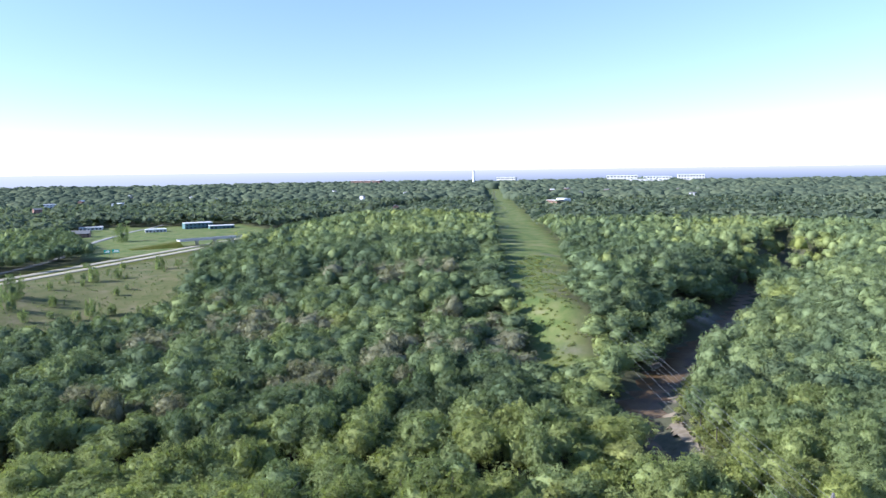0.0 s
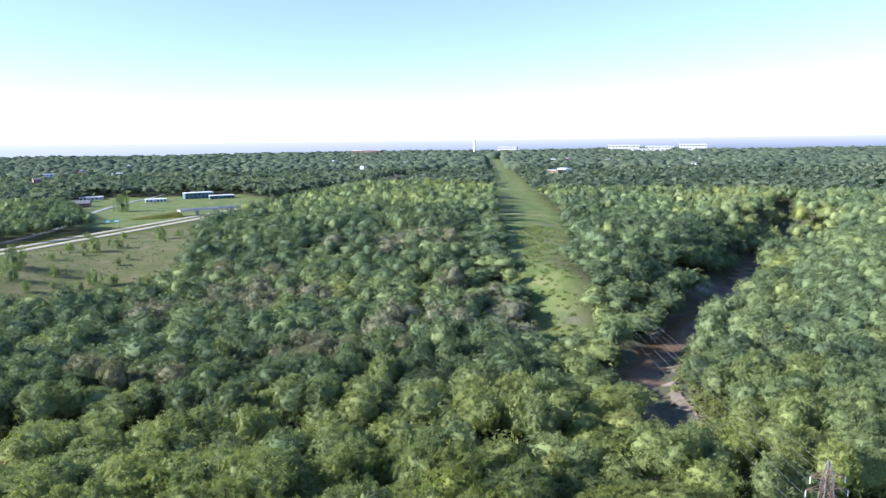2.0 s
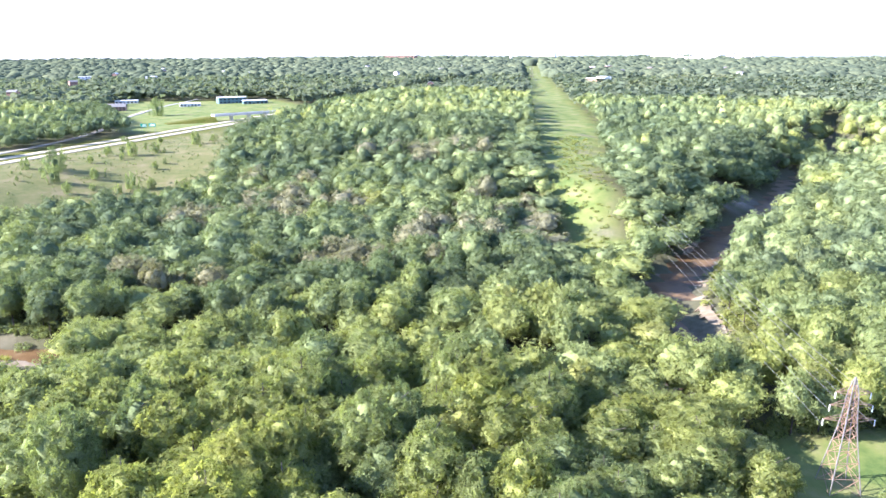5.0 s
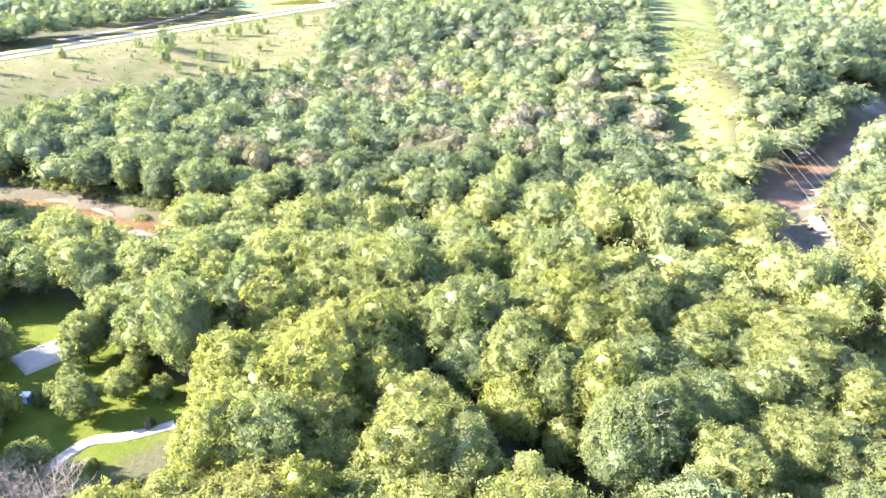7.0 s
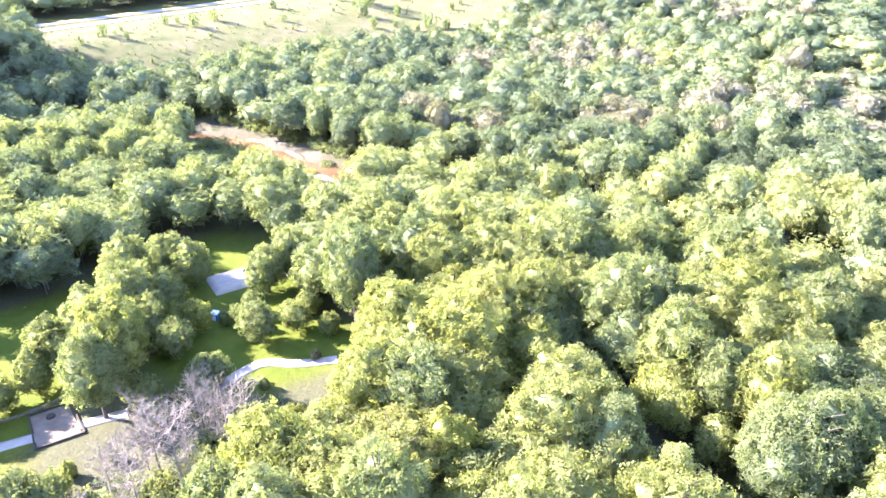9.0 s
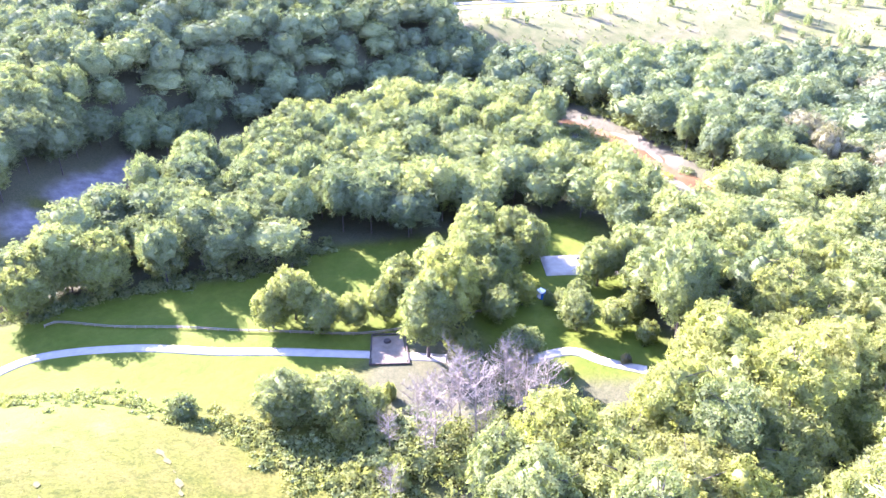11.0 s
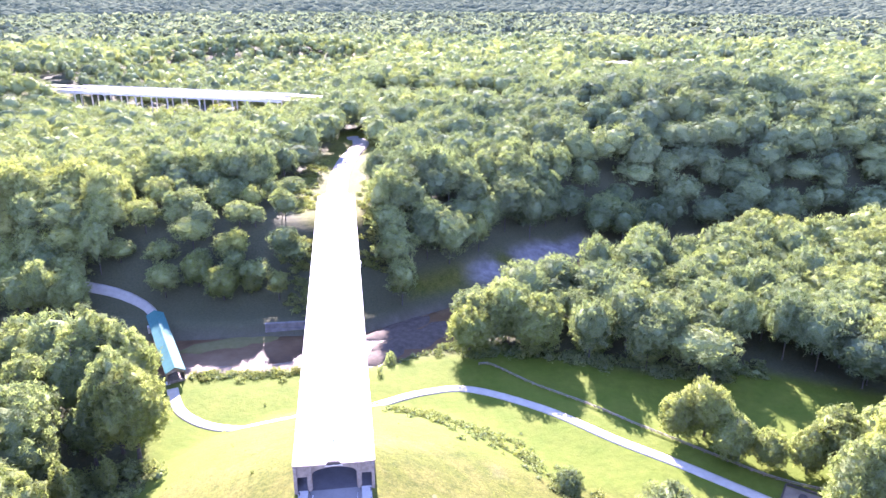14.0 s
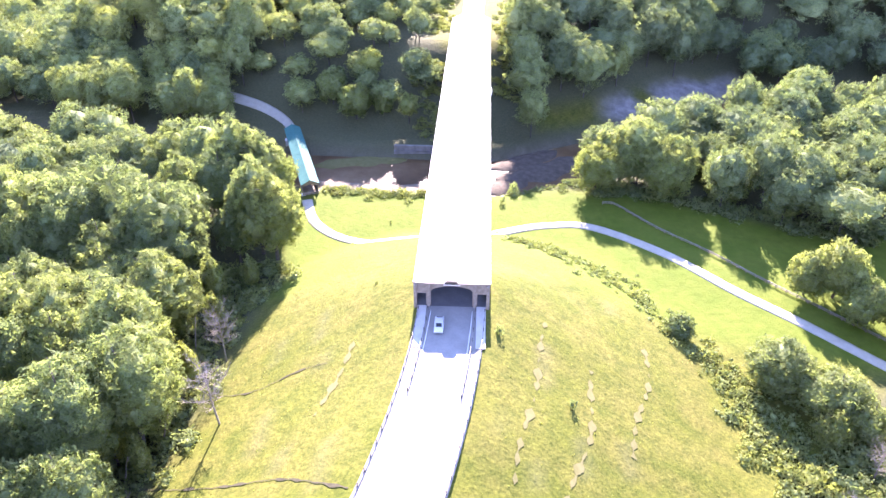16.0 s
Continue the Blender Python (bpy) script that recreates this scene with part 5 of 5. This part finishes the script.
def plant_tree(x, y, k, spread, tall, tone, turn, label=TREE_LABEL, sink=0.0):
    m = pose(x, y, float(ground(x, y)) - 0.2 - sink, 0, 0, turn) @ Matrix.Diagonal((spread, spread, tall, 1))
    if k not in used:
        used.add(k)
        thing = templates[k]
        thing.matrix_basis = m
    else:
        thing = copy_thing(templates[k], m)
    thing["label"] = label
    for c in thing.children:
        c.color = (tone, tone, tone, 1)
    return thing


# single trees of the park and the lawn's edge
rt = random.Random(3)
for x, y, tall, tone, label in ((92, 39, 0.86, 0.72, "young green tree beside the park fence"), (102, 28, 0.83, 0.62, "young green tree beside the park fence"), (99, 38, 0.95, 0.78, "pale thin tree behind the park fence"),
                                (110, 24, 0.76, 0.70, "young green tree beside the park fence"), (118, 20, 0.86, 0.72, "young green tree beside the park fence"), (125, 20, 0.95, 0.60, "tall full tree in the park"),
                                (133, 14, 1.05, 0.55, "tall full tree in the park"), (141, 8, 0.75, 0.62, "tall full tree in the park"), (130, 5, 0.55, 0.6, "tall full tree in the park"), (160, -8, 0.55, 0.42, "small grey-green tree on the park lawn"), (167, -14, 0.6, 0.4, "small grey-green tree on the park lawn"), (180, -12, 0.8, 0.5, "tall full tree in the park"), (190, -16, 0.9, 0.55, "tall full tree in the park"), (160, 11, 0.8, 0.55, "tall full tree in the park"), (145, 13, 0.75, 0.6, "green tree on the park lawn"), (176, 12, 0.85, 0.55, "tall full tree in the park"), (164, -40, 0.55, 0.7, "light green tree beside the track"), (152, 2, 0.62, 0.90, "yellowing tree on the park lawn"),
                                (172, -30, 0.55, 0.6, "green tree beside the parking place"), (150, 32, 1.1, 0.5, "tall full tree in the park"), (164, 26, 1.1, 0.6, "tall full tree in the park"), (178, 22, 1.05, 0.5, "tall full tree in the park"), (180, -26, 0.6, 0.5, "green tree beside the parking place"),
                                (74, 4, 0.80, 0.45, "dark rounded tree at the lawn's edge"), (82, -4, 0.95, 0.48, "dark rounded tree at the lawn's edge"), (79, -12, 0.6, 0.78, "light green tree at the lawn's edge"),
                                (96, -8, 0.55, 0.85, "light green tree beside the play area"), (87, -10, 0.8, 0.6, "rounded tree at the lawn's edge"), (79, -32, 0.75, 0.6, "rounded tree at the lawn's edge"), (103, -14, 0.45, 0.8, "light green tree beside the play area"), (116, -16, 0.5, 0.55, "rounded tree beside the play area"), (128, -22, 0.5, 0.5, "rounded tree beside the play area"), (136, -34, 0.45, 0.7, "light green tree beside the track"), (125, -34, 0.5, 0.95, "low lime-green tree beside the track"), (125, -48, 0.5, 0.94, "low lime-green tree beside the track"), (152, -41, 0.4, 1.0, "orange-brown small tree beside the track"),
                                (44, 93, 1.05, 0.72, "spreading willow-like tree beside the lawn"), (52, 99, 1.1, 0.6, "tall tree at the lawn's edge"), (66, 92, 1.12, 0.66, "tall tree at the lawn's edge"), (84, 88, 0.9, 0.6, "tall tree at the lawn's edge"),
                                (100, 80, 0.9, 0.55, "tall tree at the lawn's edge"), (114, 80, 1.0, 0.5, "tall tree at the lawn's edge"), (-44, 143, 0.95, 0.62, "tall tree on the river bank"), (-33, 145, 0.95, 0.66, "tall tree on the river bank"), (-54, 149, 0.95, 0.6, "tall tree on the river bank")):
    plant_tree(x, y, rt.randrange(6), (1.3 if 'dark rounded' in label else 1.0) * tall * rt.uniform(1.25, 1.55) * (1.0 if tall > 0.78 else 0.85), tall * (1.22 if "lawn's edge" in label else 1.38), tone, rt.uniform(0, 360), label, 3.2 if "lawn's" in label else 2.4)

plant_tree(55, 20, 2, 0.8, 0.62, 0.36, 40.0, "dark rounded bush at the embankment's foot", 2.6)
# the grove in the middle of the park
for x, y, wide, tall, tone, label in ((127, 22, 1.25, 1.15, 0.62, "full green tree of the park grove"), (139, 19, 1.5, 1.3, 0.56, "full green tree of the park grove"), (152, 17, 1.45, 1.3, 0.6, "full green tree of the park grove"), (142, -4, 1.2, 1.0, 0.5, "rounded dark green tree of the park grove"),
                                      (154, -3, 0.95, 0.95, 0.9, "yellowing tree on the park lawn"), (160, -13, 1.0, 0.95, 0.5, "grey-green tree on the park lawn"), (154, -23, 1.15, 0.9, 0.48, "rounded dark green tree beside the track"), (195, -22, 1.4, 1.25, 0.55, "full green tree beside the parking place"),
                                      (200, -32, 1.5, 1.3, 0.6, "full green tree beside the parking place"), (186, -26, 1.2, 1.1, 0.6, "full green tree beside the parking place"), (163, -30, 1.0, 0.9, 0.62, "light green tree beside the track"), (133, -20, 1.15, 0.85, 0.5, "rounded dark green tree beside the track"),
                                      (122, -8, 1.0, 0.8, 0.72, "light green tree beside the play area"), (146, 6, 1.0, 1.0, 0.66, "light green tree of the park grove"), (206, -14, 1.3, 1.2, 0.56, "full green tree beside the parking place")):
    plant_tree(x, y, rt.randrange(6), wide, tall, tone, rt.uniform(0, 360), label, 1.6)

for x, y, wide, tall, tone in ((-57, -6, 0.5, 0.85, 0.86), (-61, -16, 0.62, 0.95, 0.72), (-64, -2, 0.7, 1.05, 0.8), (-58, -30, 0.45, 0.7, 0.75), (-63, -40, 0.7, 1.0, 0.62), (-58, 14, 0.5, 0.8, 0.7),
                               (-62, 26, 0.65, 1.0, 0.6), (-60, -52, 0.6, 0.9, 0.7), (-66, -26, 0.8, 1.1, 0.9), (-55, 34, 0.5, 0.7, 0.65)):
    plant_tree(x, y, 5, wide, tall, tone, rt.uniform(0, 360), "slim young tree at the embankment's foot")


def dead_trunk(place, lean, turn, length):
    """A slim pale stem that leans, with two short stubs."""
    r = random.Random(int(length * 10))
    bm = bmesh.new()
    points = [Vector((0, 0, -0.4)), Vector((0.05, 0, length * 0.35)), Vector((-0.08, 0.06, length * 0.7)), Vector((0.1, 0, length))]
    for i, (a, b) in enumerate(zip(points, points[1:])):
        beam(bm, a, b, 0.26 - 0.06 * i)
    for u in (0.55, 0.8):
        q = Vector((0, 0, length * u))
        beam(bm, q, q + Vector((r.uniform(-1, 1), r.uniform(-1, 1), 0.9)), 0.08)
    thing = part("dead_trunk", bm, DEAD_BARK)
    thing.matrix_basis = pose(place[0], place[1], float(ground(*place)), lean, 0, turn)
    return tagged(thing, "slim pale dead tree trunk leaning in the shade", "dead trunk", "dead trunks of the wood's edge")


for place, lean, turn, length in (((-59, -20), 22, 70, 10.0), ((-61, -10), 16, 100, 11.5), ((-57, -2), 12, 250, 9.0), ((-63, -30), 25, 60, 12.0), ((-60, -38), 30, 80, 8.0), ((-62, 8), 10, 120, 11.0)):
    dead_trunk(place, lean, turn, length)

x, y, d, r = scatter(11.0, 20, NEAR_R, 1)
hidden = out_of_sight(d, np.degrees(np.arctan2(y - EYE[1], x - EYE[0])))
order = np.argsort(d + 1e4 * hidden)
m = len(x)
tone = patch_tone(x, y, r)
spread, tall = r.uniform(1.4, 2.1, m), r.uniform(1.3, 1.95, m)
tall *= np.where((x > 105) & (x < 205) & (y > -228) & (y < -178), 0.6, 1.0)
tall *= np.where((x > -90) & (x < -8) & (y > 125) & (y < 205), 0.6, 1.0)
tall *= np.where((x > 66) & (x < 130) & (y > 55) & (y < 112), 0.8, 1.0)
for i in order[:270]:
    plant_tree(x[i], y[i], int(r.randint(0, 6)), spread[i], tall[i], float(tone[i]), float(r.uniform(0, 360)))


def stems(name, x, y, tall):
    """Slim trunks for a whole wood."""
    ring = np.array([(math.cos(a), math.sin(a)) for a in (0.3, 2.4, 4.5)])
    z = ground(x, y)
    v = np.zeros((len(x), 6, 3))
    v[:, :3, :2] = np.stack([x, y], 1)[:, None] + ring[None] * 0.30
    v[:, 3:, :2] = np.stack([x, y], 1)[:, None] + ring[None] * 0.16
    v[:, :3, 2], v[:, 3:, 2] = (z - 0.5)[:, None], (z + 11 * tall)[:, None]
    q = np.array([(0, 1, 4, 3), (1, 2, 5, 4), (2, 0, 3, 5)])
    f = (q[None] + (np.arange(len(x)) * 6)[:, None, None]).reshape(-1, 4)
    return tagged(link_mesh(name, v.reshape(-1, 3), f, BARK), "slim dark trunks below the canopy", "trunks", kind="stuff")


rest, unseen = order[270:m - hidden.sum()], order[m - hidden.sum():]
v, f, t = grow(crowns_mid, x[unseen], y[unseen], ground(x[unseen], y[unseen]) + 7.9 * tall[unseen], spread[unseen], tall[unseen], x[unseen], r.randint(0, 6, len(unseen)), tone[unseen])
tagged(link_mesh("woods", v, f, LEAF_JOINED, attrs=t), "dense green broadleaf woods on the slope", "woods", kind="stuff")
stems("wood_trunks", x[unseen], y[unseen], tall[unseen])
v, f, t = grow(crowns_near, x[rest], y[rest], ground(x[rest], y[rest]) + 7.9 * tall[rest], spread[rest], tall[rest], r.uniform(0, 6.28, len(rest)), r.randint(0, 6, len(rest)), tone[rest])
tagged(link_mesh("woods", v, f, LEAF_JOINED, attrs=t), "dense green broadleaf woods in the valley", "woods", kind="stuff")
stems("wood_trunks", x[rest], y[rest], tall[rest])
for kinds, step, near, far, seed in ((crowns_mid, 11.6, NEAR_R, MID_R, 2), (crowns_slope, 12.6, MID_R, SLOPE_R, 4), (crowns_far, 13.6, SLOPE_R, FAR_R, 3)):
    x, y, d, r = scatter(step, near, far, seed)
    m = len(x)
    spread, tall = r.uniform(1.05, 1.9, m) * step / 9.8, r.uniform(1.25, 1.95, m)
    tall *= np.where((x > 105) & (x < 205) & (y > -228) & (y < -178), 0.6, 1.0)
    tall *= np.where((x > -90) & (x < -8) & (y > 125) & (y < 205), 0.6, 1.0) * np.where((x > 236) & (x < 372) & (y > -266) & (y < -212), 0.62, 1.0)
    spread *= np.where((x > -90) & (x < -8) & (y > 125) & (y < 205), 0.72, 1.0)
    gap = along(CORRIDOR, x, y)[0] - strip_half(x)
    tall *= np.where((gap < 42) & (x > 366) & (y > -330), 0.62 + 0.2 * smooth(15, 42, gap), 1.0)
    v, f, t = grow(kinds, x, y, ground(x, y) + 7.9 * tall, spread, tall, r.uniform(0, 6.28, m), r.randint(0, len(kinds), m), patch_tone(x, y, r))
    tagged(link_mesh("woods", v, f, LEAF_JOINED if far == MID_R else LEAF_FAR, attrs=t), "dense green broadleaf woods on the valley sides", "woods", kind="stuff")
    if far == MID_R:
        stems("wood_trunks", x, y, tall)
for i, (step, near, far) in enumerate(((15.0, FAR_R, 1150), (22.0, 1150, 2000), (36.0, 2000, 3300), (60.0, 3300, 5000))):
    x, y, d, r = scatter(step, near, far, 20 + i)
    keep = ~(waves(x, y, 170) + 0.5 * waves(x, y, 60) > 0.95)
    x, y = x[keep], y[keep]
    m = len(x)
    spread = step * r.uniform(0.34, 0.70, m)
    tall = (5.0 + step * 0.10) * r.uniform(0.6, 1.55, m)
    edge = (along(HIGHWAY, x, y)[0] < 110) | (soft_area(MEDIAN_LAWN, x, y, 60.0) > 0.02)
    if i == 0:
        ex, ey = x[edge], y[edge]
        k = len(ex)
        high = r.uniform(1.2, 1.7, k)
        v, f, t = grow(crowns_far, ex, ey, ground(ex, ey) + 8.0 * high, r.uniform(1.2, 1.8, k), high, r.uniform(0, 6.28, k), r.randint(0, 6, k), np.clip(0.10 + 0.12 * r.normal(size=k), 0.0, 0.9))
        tagged(link_mesh("woods", v, f, LEAF_FAR, attrs=t), "green trees beside the highway", "woods", kind="stuff")
        x, y, spread, tall = x[~edge], y[~edge], spread[~edge], tall[~edge]
        m = len(x)
    if i < 2:
        spread, tall = r.uniform(1.2, 2.3, m) * (1.0, 1.35)[i], r.uniform(1.1, 1.9, m)
    kinds, lift = ((crowns_tiny, crowns_dot)[i], 8.2 * tall) if i < 2 else (domes, 15 + r.uniform(-2, 3, m))
    v, f, t = grow(kinds, x, y, ground(x, y) + lift, spread, tall, r.uniform(0, 6.28, m), r.randint(0, 6, m), np.clip(0.42 + 0.3 * waves(x, y, 140) + r.normal(size=m) * 0.2, 0, 0.9))
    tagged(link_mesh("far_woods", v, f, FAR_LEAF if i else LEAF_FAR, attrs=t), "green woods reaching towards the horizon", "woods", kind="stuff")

# bare grey trees
bare_tree = tagged(new("bare_tree"), "leafless grey tree among the green ones", "tree", "bare grey trees")
part("trunk", limbs_mesh(7, 13.0, 5.0, 22, 20, 0.2), DEAD_BARK, bare_tree)
first = True
for x, y, k in ((95, -24, 1.2), (103, -26, 1.15), (109, -40, 1.2), (100, -34, 1.25), (114, -30, 1.1), (90, -30, 1.1), (118, -40, 1.0), (92, -22, 0.85), (99, -27, 0.95), (105, -32, 0.9), (88, -30, 0.7), (112, -36, 0.8), (97, -38, 0.75), (118, -28, 0.7), (-46, -20, 0.9), (-52, 2, 0.8), (74, -34, 0.6), (150, -58, 0.8), (84, -22, 0.6)):
    k *= 1.06
    m = pose(x, y, float(ground(x, y)), 0, 0, rt.uniform(0, 360)) @ Matrix.Diagonal((k, k, k, 1))
    if first:
        bare_tree.matrix_basis, first = m, False
    else:
        copy_thing(bare_tree, m)

# shrubs
shrub_forms = [crown_arrays(90 + i, 9, 90, 1.5, tall=0.5, low=-0.2, cuts=0, bulge=(0.8, 2.4), loose=0.8, heart=0.5) for i in range(3)]


def shrub_band(line, half, number, seed, size, label, tone=0.6):
    """Tall weeds and bushes along a line."""
    r = np.random.RandomState(seed)
    q, side = resample(line, 1.0)
    i = r.randint(0, len(q), number)
    off = r.normal(size=number) * half
    x, y = q[i, 0] + side[i, 0] * off, q[i, 1] + side[i, 1] * off
    s = size * r.uniform(0.5, 1.4, number)
    v, f, t = grow(shrub_forms, x, y, ground(x, y) + 0.8 * s, s, s, r.uniform(0, 6.28, number), r.randint(0, 3, number), np.clip(tone + r.normal(size=number) * 0.15, 0.05, 0.95))
    return tagged(link_mesh("shrubs", v, f, LEAF_JOINED, attrs=t), label, "shrubs", kind="stuff")


shrub_band([(15, 60), (26, 52), (38, 42), (48, 32), (56, 18), (63, 6), (68, -14), (70, -40), (66, -80)], 3.0, 620, 11, 0.27, "tall weeds and bushes at the foot of the embankment", 0.68)
shrub_band([(62, 0), (70, -14), (74, -40), (70, -80)], 4.5, 260, 16, 0.42, "tall weeds and bushes at the foot of the embankment", 0.66)
shrub_band([(-46, 90), (-30, 88), (-14, 89), (-4, 90)], 1.8, 120, 12, 0.30, "low bushes along the river bank", 0.7)
shrub_band([(14, 92), (30, 97), (46, 99)], 1.5, 60, 13, 0.32, "low bushes along the river bank", 0.5)
shrub_band([(44, 91), (56, 93), (72, 87), (90, 79), (110, 71), (135, 68)], 2.0, 110, 24, 0.6, "bushes at the edge of the woods", 0.5)
shrub_band([(-48, 44), (-54, 20), (-57, -10), (-56, -40), (-52, -90)], 2.6, 130, 14, 0.42, "bushes along the edge of the woods", 0.7)
shrub_band([(-58, 44), (-63, 20), (-66, -10), (-64, -40), (-60, -80)], 5.0, 170, 34, 0.75, "shaded undergrowth at the embankment's foot", 0.55)
shrub_band([(-16, 132), (-10, 140), (-14, 150), (-12, 165)], 4.0, 70, 15, 0.45, "pale bushes beside the bridge", 0.85)
shrub_band([(14, 150), (15, 165), (14, 182), (16, 200), (18, 230)], 3.0, 110, 17, 0.42, "pale bushes beside the bridge", 0.85)
shrub_band([(-14, 185), (-15, 205), (-14, 240), (-8, 280)], 3.0, 100, 18, 0.42, "pale bushes beside the bridge", 0.85)
shrub_band([(352, -272), (362, -276), (370, -276)], 2.0, 26, 25, 0.5, "bright low bushes on a river island", 0.93)
shrub_band([(380, -262), (470, -272), (620, -310), (700, -330)], 11.0, 420, 19, 0.34, "low bushes on the cleared strip", 0.78)
shrub_band([(192, -242), (194, -258), (191, -290)], 3.0, 60, 22, 0.7, "bushes at the edge of the glade", 0.85)
shrub_band([(242, -10), (262, 26), (286, 70), (296, 90)], 8.0, 170, 27, 0.95, "low green thicket beside the river bend", 0.7)
shrub_band([(318, 172), (336, 152), (344, 122), (340, 86), (325, 46), (308, 12)], 3.5, 150, 28, 0.85, "bushes along the far river bank", 0.5)
shrub_band([(84, -16), (92, -34), (104, -42), (128, -50)], 5.0, 110, 23, 1.0, "bushes below the bare trees", 0.7)
shrub_band([(238, -268), (266, -280), (300, -292), (340, -308), (362, -322)], 4.5, 170, 21, 0.62, "bright bushes along the river bank", 0.85)


def field_bush(k, label):
    thing = tagged(new("bush"), label, "bush", "bushes of the dry field")
    v, f, core = shrub_forms[k]
    link_mesh("foliage", v * 0.9 + np.array([0, 0, 1.2]), f, LEAF, thing, attrs=(("solid", core),))
    return thing


FIELD_LABEL = "small dark bush on the dry field"
bush_kinds = [field_bush(k, FIELD_LABEL) for k in range(3)]
placed, rb = [False] * 3, random.Random(8)
spots = [(59, 13, 0.4, "low bush at the embankment's foot"), (574, 12, 1.5, "large bush at the field's edge"), (588, 22, 1.2, "large bush at the field's edge"), (608, 118, 1.4, "dark thicket on the dry field"), (616, 128, 1.2, "dark thicket on the dry field"),
         (600, 126, 1.3, "dark thicket on the dry field"), (744, 100, 1.0, FIELD_LABEL), (772, 112, 1.0, FIELD_LABEL), (1060, 150, 1.8, "rounded tree on the slip road's lawn"), (10, -7, 0.16, "low weed beside the road"), (-18, 14, 0.3, "low weed clump on the embankment"), (24, -20, 0.22, "low weed clump on the embankment"), (13, 84, 0.3, "low bush on the lawn"), (-22, 70, 0.25, "low weed clump on the lawn"), (17, 92, 0.5, "dark bush on the river bank")]
while len(spots) < 110:
    px, py = rb.uniform(320, 850), rb.uniform(-5, 290)
    if inside(FIELD, px, py) and along(HIGHWAY, px, py)[0] > 40:
        spots.append((px, py, rb.choice((0.3, 0.4, 0.55, 0.7, 0.95)), FIELD_LABEL))
for px, py, k, label in spots:
    i = rb.randrange(3)
    m = pose(px, py, float(ground(px, py)) - 0.1, 0, 0, rb.uniform(0, 360)) @ Matrix.Diagonal((k, k, k * 1.7, 1))
    if not placed[i]:
        thing, placed[i] = bush_kinds[i], True
        thing.matrix_basis = m
    else:
        thing = copy_thing(bush_kinds[i], m)
    thing["label"] = label
    for c in thing.children:
        c.color = (rb.uniform(0.1, 0.5),) * 3 + (1,)


def tufts(area, number, seed, size, label, tone):
    """Tufts of rough grass."""
    r = np.random.RandomState(seed)
    lo, hi = np.min(area, 0), np.max(area, 0)
    x, y = r.uniform(lo[0], hi[0], number), r.uniform(lo[1], hi[1], number)
    ok = inside(area, x, y) & (along(ROAD, x, y)[0] > 8.5) & (along(PATH, x, y)[0] > 2.5) & ((np.abs(x) > 8) | (y < -1))
    x, y = x[ok], y[ok]
    m = len(x)
    s = size * r.uniform(0.5, 1.5, m)
    z = ground(x, y)
    v = np.zeros((m, 3, 3, 3))
    for j in range(3):
        a = r.uniform(0, 6.28, m)
        dx, dy = np.cos(a) * s, np.sin(a) * s
        v[:, j, 0] = np.stack([x - dx * 0.5, y - dy * 0.5, z - 0.05], 1)
        v[:, j, 1] = np.stack([x + dx * 0.5, y + dy * 0.5, z - 0.05], 1)
        v[:, j, 2] = np.stack([x + r.normal(size=m) * 0.3 * s, y + r.normal(size=m) * 0.3 * s, z + s * 0.9], 1)
    f = np.arange(m * 9).reshape(-1, 3)
    t = np.repeat(np.clip(tone + r.normal(size=m) * 0.1, 0.02, 0.95), 9)
    return tagged(link_mesh("grass_tufts", v.reshape(-1, 3), f, LEAF_DENSE, attrs=(("tint", t),)), label, "grass", kind="stuff")


BANK = [(-44, 36), (-20, 44), (20, 44), (40, 34), (54, 14), (62, -10), (66, -110), (-46, -110), (-54, -30)]
tufts(BANK, 1800, 31, 0.22, "rough yellow-green grass on the embankment", 0.85)
tufts(FIELD, 2500, 32, 1.0, "rough dry grass of the field", 0.2)

# ---------------------------------------------------------------- a glowing ring, lake and haze painted on it, at the horizon
def glowing_haze_material():
    n = Nodes("glowing_lake_haze")
    xyz = n.add("ShaderNodeSeparateXYZ", Vector=n.where())
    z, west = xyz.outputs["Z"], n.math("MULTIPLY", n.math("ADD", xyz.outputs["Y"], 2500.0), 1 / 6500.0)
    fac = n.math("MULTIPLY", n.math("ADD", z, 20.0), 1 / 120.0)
    # haze painted as emission: paler upwards and towards the sun's side
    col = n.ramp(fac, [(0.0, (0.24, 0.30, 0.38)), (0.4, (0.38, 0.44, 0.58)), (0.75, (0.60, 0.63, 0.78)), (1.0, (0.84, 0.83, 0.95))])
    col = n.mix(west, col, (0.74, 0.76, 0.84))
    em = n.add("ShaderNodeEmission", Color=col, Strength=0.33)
    n.put(n.out.inputs["Surface"], em.outputs[0])
    return n.mat


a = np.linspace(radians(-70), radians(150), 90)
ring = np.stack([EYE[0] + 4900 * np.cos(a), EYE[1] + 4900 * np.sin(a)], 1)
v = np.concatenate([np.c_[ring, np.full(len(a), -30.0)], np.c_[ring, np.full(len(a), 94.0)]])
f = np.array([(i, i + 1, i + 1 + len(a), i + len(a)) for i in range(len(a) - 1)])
tagged(link_mesh("backdrop", v, f, glowing_haze_material()), "glowing ring painted as a hazy blue lake at the far horizon", "backdrop", kind="structure")
